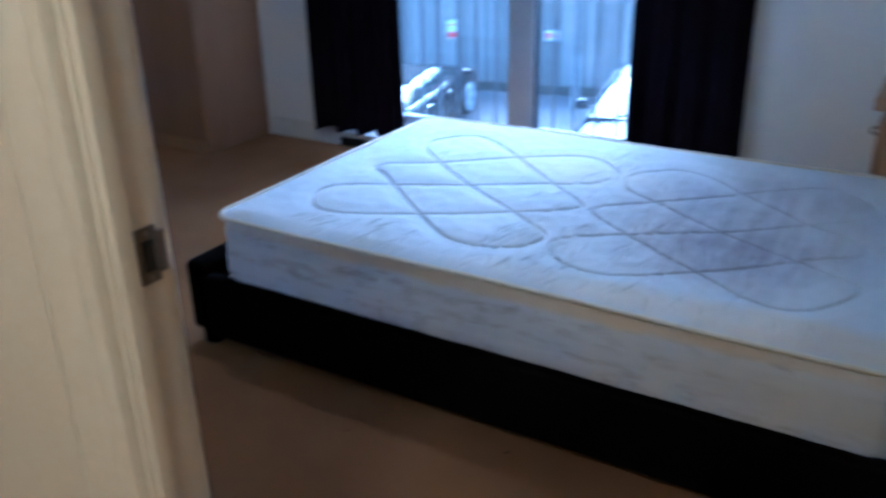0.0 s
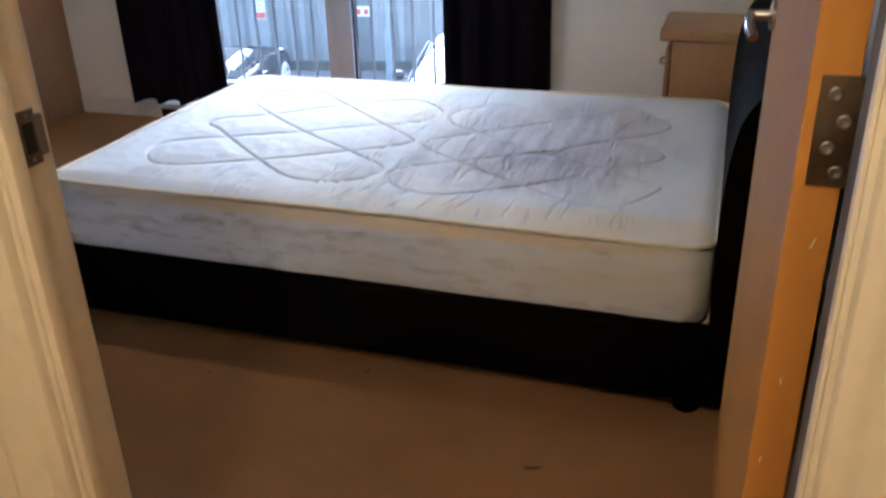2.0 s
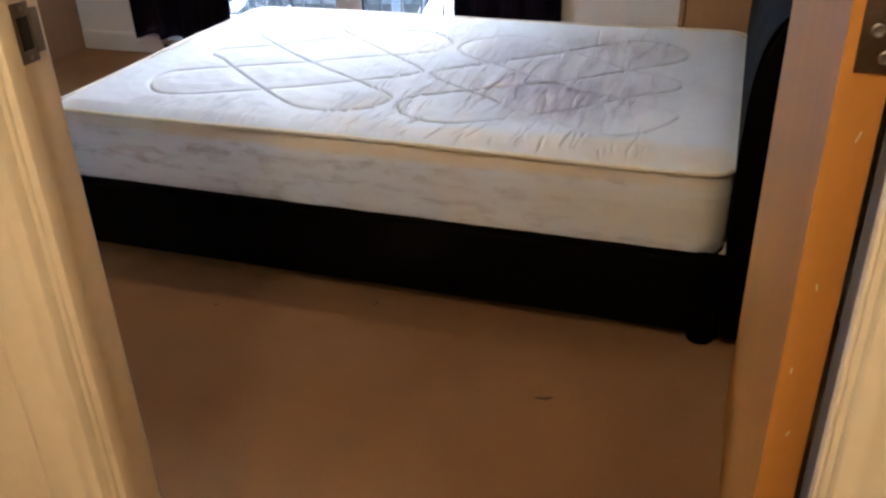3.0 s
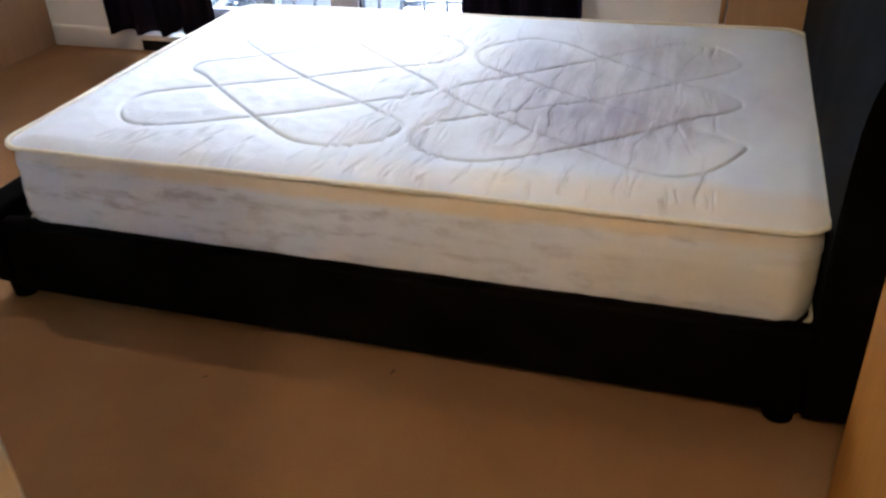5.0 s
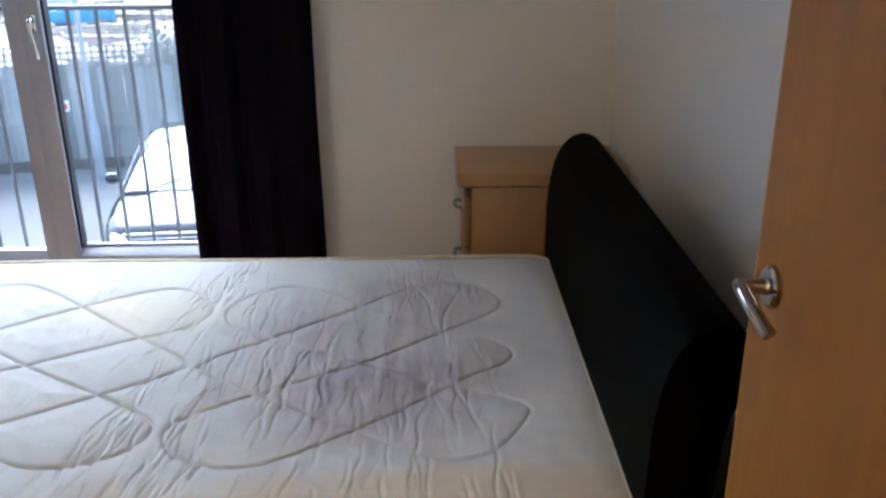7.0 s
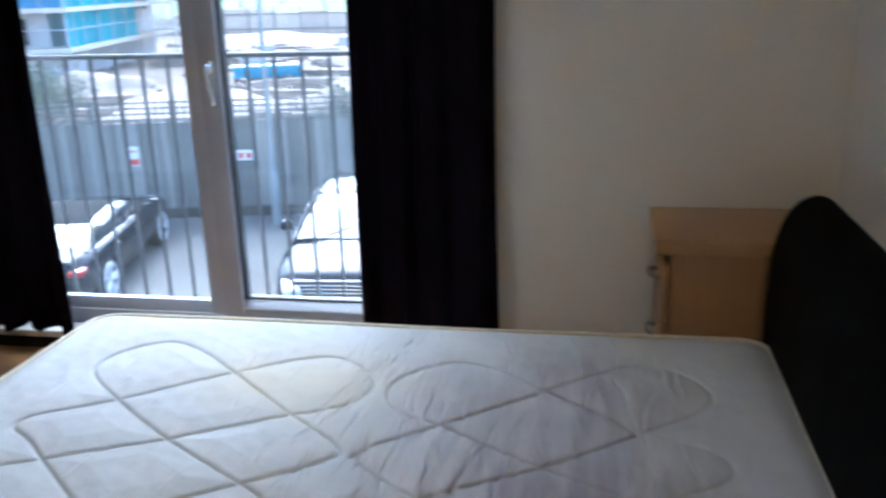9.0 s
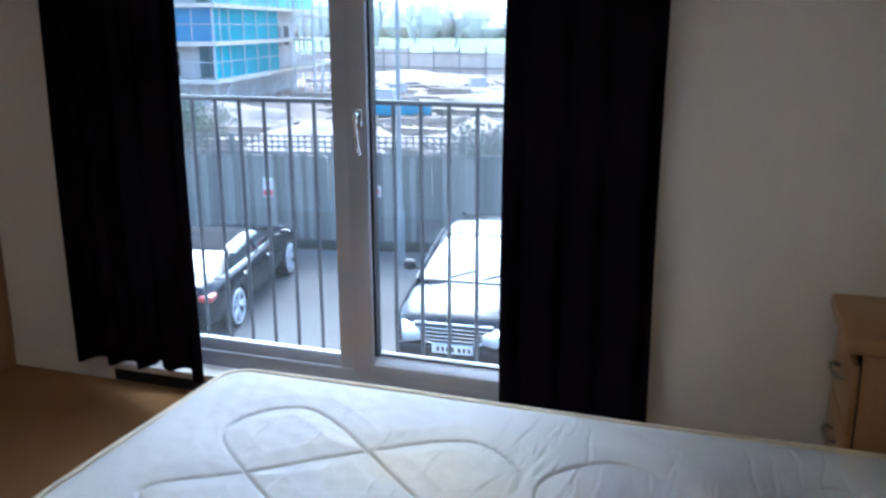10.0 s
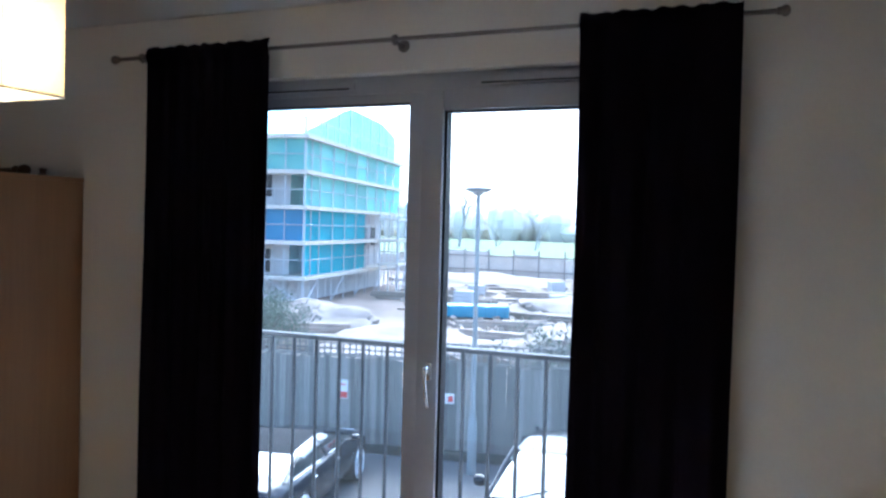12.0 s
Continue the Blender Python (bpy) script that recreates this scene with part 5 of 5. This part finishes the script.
for f, (bays, length) in enumerate(((9, LEN), (6, DEEP))):
    for i in range(bays + 1):
        u = length * i / bays
        for depth in (-0.06, 1.1):
            q = (u, depth) if f == 0 else (depth, u)
            top = TOP + 1.1 if depth < 0 else TOP
            part("standard", put(tube(bmesh.new(), [(q[0], q[1], G), (q[0], q[1], top)], 0.030, 6)), TUBE, block)
    for j in range(lifts + 1):
        z = S0 + LIFT * j
        line = [(0, -0.10, z + 0.95), (length, -0.10, z + 0.95)] if f == 0 else [(-0.10, 0, z + 0.95), (-0.10, length, z + 0.95)]
        part("ledger", put(tube(bmesh.new(), line, 0.028, 6)), TUBE, block)
        dims = (-0.3, length, -0.28, 1.1) if f == 0 else (-0.28, 1.1, 1.15, length)
        part("deck", put(box(bmesh.new(), *dims, z - 0.13, z + 0.09)), PLANKWOOD, block, "pale scaffold boards")
    for i in range(bays):
        a, b = length * i / bays, length * (i + 1) / bays
        for j in range(lifts):
            if f == 0 and i > 4 and j < 2:
                continue
            if f == 1 and (j in (0, 2) or (j == 3 and i % 2)):
                continue
            # upper storeys take the teal with haze in its colour
            mat = (DEEPTEAL if j < 2 else HAZETEAL) if f == 0 else (BLUESHEET if j < 2 else HAZETEAL)
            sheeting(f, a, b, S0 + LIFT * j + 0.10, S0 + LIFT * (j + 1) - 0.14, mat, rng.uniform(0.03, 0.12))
    for i in range(0, bays, 2):
        a, b = length * i / bays, length * (i + 1) / bays
        line = [(a, -0.16, G + 0.2), (b, -0.16, S0)] if f == 0 else [(-0.16, a, G + 0.2), (-0.16, b, S0)]
        part("brace", put(tube(bmesh.new(), line, 0.04, 6)), TUBE, block)
# bay tower of bare tubes with a pale load at the far end
for i in range(4):
    for k in range(2):
        part("standard", put(tube(bmesh.new(), [(9.5 + 2.2 * i, -1.6 - 1.2 * k, G), (9.5 + 2.2 * i, -1.6 - 1.2 * k, 3.2)], 0.045, 6)), TUBE, block)
for z in (-0.9, 0.6, 2.0):
    part("deck", put(box(bmesh.new(), 9.3, 16.4, -2.9, -1.5, z, z + 0.12)), PLANKWOOD, block)
for i in range(3):
    part("brace", put(tube(bmesh.new(), [(9.5 + 2.2 * i, -2.85, G), (11.7 + 2.2 * i, -2.85, -0.9)], 0.04, 6)), TUBE, block)

# ---------- the site ----------


def heap(name, x, y, r, h, seed, mat, label):
    bm = bmesh.new()
    bmesh.ops.create_icosphere(bm, subdivisions=4, radius=1.0)
    for v in bm.verts:
        p = v.co.copy()
        n = noise.fractal(p * 1.7 + Vector((seed, 0, 0)), 1.0, 2.0, 4)
        v.co = Vector((x + p.x * r * (1 + 0.22 * n), y + p.y * r * 0.8 * (1 + 0.22 * n), G - 0.1 + max(-0.05, p.z) * h * (1 + 0.35 * n)))
    return tagged(new(name, mesh_of(name, bm, mat, 30)), label, "heap", "heaps on the site")


heap("spoil_heap", -13.0, 46.0, 4.0, 0.8, 1, SPOIL, "pale heap of spoil on the building site")
heap("spoil_heap", -10.5, 50.0, 3.0, 1.9, 4, SPOIL, "pale heap of spoil on the building site")
heap("spoil_heap", -22.5, 33.0, 3.6, 1.0, 7, SPOIL, "low pale heap of rubble on the building site")
heap("spoil_heap", -13.5, 27.0, 4.2, 0.9, 9, SPOIL, "low pale heap of rubble on the building site")
heap("spoil_heap", -9.0, 31.0, 2.6, 0.9, 12, SPOIL, "pale heap of rubble behind the fence")
heap("spoil_heap", -27.0, 64.0, 8.0, 0.9, 15, SPOIL, "long pale bank of soil on the building site")


def timber_stack(x, y, a, n, seed):
    s = thing("timber_stack", "low stack of pale timber lengths on the site", "timber stack", (x, y, G), "timber stacks")
    r = random.Random(seed)
    for k in range(n):
        m = pose(x, y, G, 0, 0, a + r.uniform(-4, 4)) @ pose(r.uniform(-0.3, 0.3), 0.24 * (k % 4) - 0.4, 0.16 * (k // 4))
        part("timber", box(bmesh.new(), -2.2, 2.2, 0, 0.2, 0, 0.15, bevel=0.01, m=m), TIMBER, s)
    return s


timber_stack(-18.0, 25.5, 15, 12, 1)
timber_stack(-15.6, 22.5, 8, 8, 2)
timber_stack(-20.5, 29.0, 25, 10, 3)
timber_stack(-13.0, 40.5, -10, 8, 4)
timber_stack(-24.0, 47.0, 20, 12, 5)
timber_stack(-8.6, 41.0, 5, 8, 6)
timber_stack(-17.0, 53.0, 12, 12, 7)

rs = random.Random(31)
for k in range(14):
    y = rs.uniform(25, 60)
    timber_stack(y * rs.uniform(-0.47, -0.17) - 1.0, y, rs.uniform(-30, 40), rs.randint(4, 9), 20 + k)


def pallet_of_blocks(x, y, a, seed):
    s = thing("block_pallet", "pallet of grey concrete blocks on the site", "pallet", (x, y, G), "pallets of blocks")
    m = pose(x, y, G, 0, 0, a)
    part("pallet", box(bmesh.new(), -0.6, 0.6, -0.5, 0.5, 0.0, 0.13, bevel=0.01, m=m), PLANKWOOD, s)
    r = random.Random(seed)
    for k in range(r.randint(3, 5)):
        part("block_course", box(bmesh.new(), -0.55, 0.55, -0.45, 0.45, 0.13 + 0.215 * k, 0.335 + 0.215 * k, bevel=0.015, m=m), CONCRETE, s)


for k, (x, y) in enumerate(((-19.0, 44.0), (-14.5, 47.5), (-21.5, 52.0), (-18.4, 60.0))):
    pallet_of_blocks(x, y, 12 * k, k)
skip = thing("blue_container", "long low blue steel container on the building site", "container", (-16.4, 39.2, G))
SK = pose(-16.4, 39.2, G, 0, 0, 24)
part("shell", box(bmesh.new(), -1.6, 1.6, -0.7, 0.7, 0.10, 0.68, bevel=0.05, m=SK), BLUECAN, skip)
for k in range(7):
    part("rib", box(bmesh.new(), -1.5 + 0.48 * k, -1.42 + 0.48 * k, -0.76, -0.68, 0.14, 0.64, bevel=0.01, m=SK), BLUECAN, skip)
for k in (-1.2, 1.2):
    part("skid", box(bmesh.new(), k - 0.10, k + 0.10, -0.68, 0.68, 0.0, 0.11, m=SK), GASKET, skip)

# broken blocks and offcuts strewn over the site
bm, rb = bmesh.new(), random.Random(77)
for k in range(700):
    y = rb.uniform(24, 66)
    x, q = y * rb.uniform(-0.50, -0.14) - 1.0, rb.uniform(0.10, 0.34)
    stretch = rb.choice((1, 1, 1.6, 4.5))
    made = bmesh.ops.create_cube(bm, size=1.0, matrix=pose(x, y, G + q * 0.25, rb.uniform(-20, 20), rb.uniform(-20, 20), rb.uniform(0, 180)) @ Matrix.Diagonal((q * stretch, q * rb.uniform(0.6, 1), q * rb.uniform(0.5, 0.9) / math.sqrt(stretch), 1)))["verts"]
    for v in made:
        v.co += Vector((rb.uniform(-1, 1), rb.uniform(-1, 1), rb.uniform(-1, 1))) * q * 0.12
tagged(new("rubble", mesh_of("rubble", bm, TIMBER, 0)), "scattered brownish rubble and offcuts over the site", "rubble", kind="stuff")

hoard = thing("site_hoarding", "pinkish panel hoarding along the far side of the site", "hoarding", (-20, 74, G))
rh = random.Random(4)
for k in range(26):
    m = pose(-52 + 2.5 * k, 76 - 0.10 * k, G, 0, 0, -2.3)
    part("panel", box(bmesh.new(), 0, 2.42, 0, 0.06, 0.1, rh.uniform(1.7, 2.6), bevel=0.01, m=m), HOARD, hoard)
    part("post", box(bmesh.new(), -0.07, 0.05, -0.06, 0.10, 0, 2.6, bevel=0.01, m=m), POSTGREY, hoard)
for z in (0.6, 1.9):
    part("rail", box(bmesh.new(), -0.1, 65, -0.10, -0.02, z, z + 0.12, m=pose(-52, 76, G, 0, 0, -2.3)), POSTGREY, hoard)

# ---------- shrubs and trees ----------


def shrub(x, y, r, h, n, seed, label):
    rr = random.Random(seed)
    s = thing("shrub", label, "shrub", (x, y, G), "shrubs behind the fence")
    bm = bmesh.new()
    tips = []
    for k in range(26):
        a, t = rr.uniform(0, 6.28), rr.uniform(0.2, 1)
        tip = Vector((x + r * t * math.cos(a), y + r * t * math.sin(a), G + h * rr.uniform(0.55, 1.0) * (1.1 - 0.45 * t)))
        mid = Vector((x, y, G)).lerp(tip, 0.5) + Vector((0, 0, 0.25))
        tube(bm, [(x, y, G), mid, tip], [0.03, 0.018, 0.005], 5)
        tips += [mid, tip, mid.lerp(tip, 0.5)]
    part("stems", bm, BARK, s)
    bm = bmesh.new()
    for k in range(n):
        c = rr.choice(tips) + Vector((rr.gauss(0, 0.22), rr.gauss(0, 0.22), rr.gauss(0, 0.2)))
        m = Matrix.Translation(c) @ Euler((rr.uniform(0, 6), rr.uniform(0, 6), rr.uniform(0, 6))).to_matrix().to_4x4()
        q = rr.uniform(0.03, 0.06)
        bm.faces.new([bm.verts.new(m @ Vector(p)) for p in ((-q, 0, 0), (0, -q * 0.5, 0.01), (q, 0, 0), (0, q * 0.5, 0.01))])
    part("leaves", bm, LEAF, s, "dull green small leaves", smooth=0)


shrub(-17.6, 23.2, 1.7, 2.5, 4200, 2, "rough dull green shrub by the building site")
shrub(-20.6, 26.6, 1.6, 2.4, 3200, 3, "rough dull green shrub by the building site")
shrub(-6.2, 18.0, 1.5, 2.9, 2200, 5, "thin green shrub showing over the fence")
shrub(-4.6, 18.6, 1.3, 2.5, 1600, 6, "thin green shrub showing over the fence")


def bare_tree(x, y, h, seed):
    rr = random.Random(seed)
    t = thing("bare_tree", "leafless winter tree on the park lawn", "tree", (x, y, G), "trees in the park")
    trunk, crown = bmesh.new(), bmesh.new()

    def grow(p, d, length, r, level):
        bend = d + Vector((rr.gauss(0, 0.12), rr.gauss(0, 0.12), rr.gauss(0, 0.06)))
        q = p + bend.normalized() * length
        mid = p.lerp(q, 0.5) + Vector((rr.gauss(0, 0.03), rr.gauss(0, 0.03), 0)) * length
        tube(trunk if level < 2 else crown, [p, mid, q], [r, r * 0.82, r * 0.62], 6 if level < 2 else 4, cap=False)
        if level >= 5:
            return
        for k in range(3 if level < 4 else 2):
            a = rr.uniform(0, 6.28)
            s = rr.uniform(0.45, 0.95)
            nd = (bend.normalized() + Vector((math.cos(a) * s, math.sin(a) * s, rr.uniform(-0.1, 0.35)))).normalized()
            grow(p.lerp(q, rr.uniform(0.72, 1.0)), nd, length * rr.uniform(0.6, 0.8), r * 0.55, level + 1)

    grow(Vector((x, y, G)), Vector((0, 0, 1)), h * 0.28, h * 0.017, 0)
    part("trunk", trunk, HAZEBARK, t)
    part("crown", crown, HAZEBARK, t, "fine bare twigs")


for x, y, h, s in ((-58.4, 179, 16, 1), (-87, 234, 9, 2), (-72, 222, 10, 3), (-40, 200, 12, 5), (-110, 230, 12, 6), (-47, 214, 13, 7), (-66, 205, 12, 8), (-54, 238, 15, 9), (-79, 210, 13, 10), (-36, 226, 14, 12), (-82, 192, 23, 14)):
    bare_tree(x, y, h, s)

# far wood: one uneven ridge of many crowns, aerial haze mixed into their colour
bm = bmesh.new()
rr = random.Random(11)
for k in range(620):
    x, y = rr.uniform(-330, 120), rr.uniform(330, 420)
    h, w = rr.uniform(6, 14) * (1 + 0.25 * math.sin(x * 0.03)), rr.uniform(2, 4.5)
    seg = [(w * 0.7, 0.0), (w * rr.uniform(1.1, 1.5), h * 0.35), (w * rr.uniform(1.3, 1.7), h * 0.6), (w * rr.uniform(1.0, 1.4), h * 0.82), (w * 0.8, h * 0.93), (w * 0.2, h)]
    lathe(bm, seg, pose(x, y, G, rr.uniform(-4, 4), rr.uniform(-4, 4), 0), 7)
tagged(new("far_wood", mesh_of("far_wood", bm, HAZETREE, 30)), "grey band of distant woodland, haze put into its colour", "woods", kind="stuff")
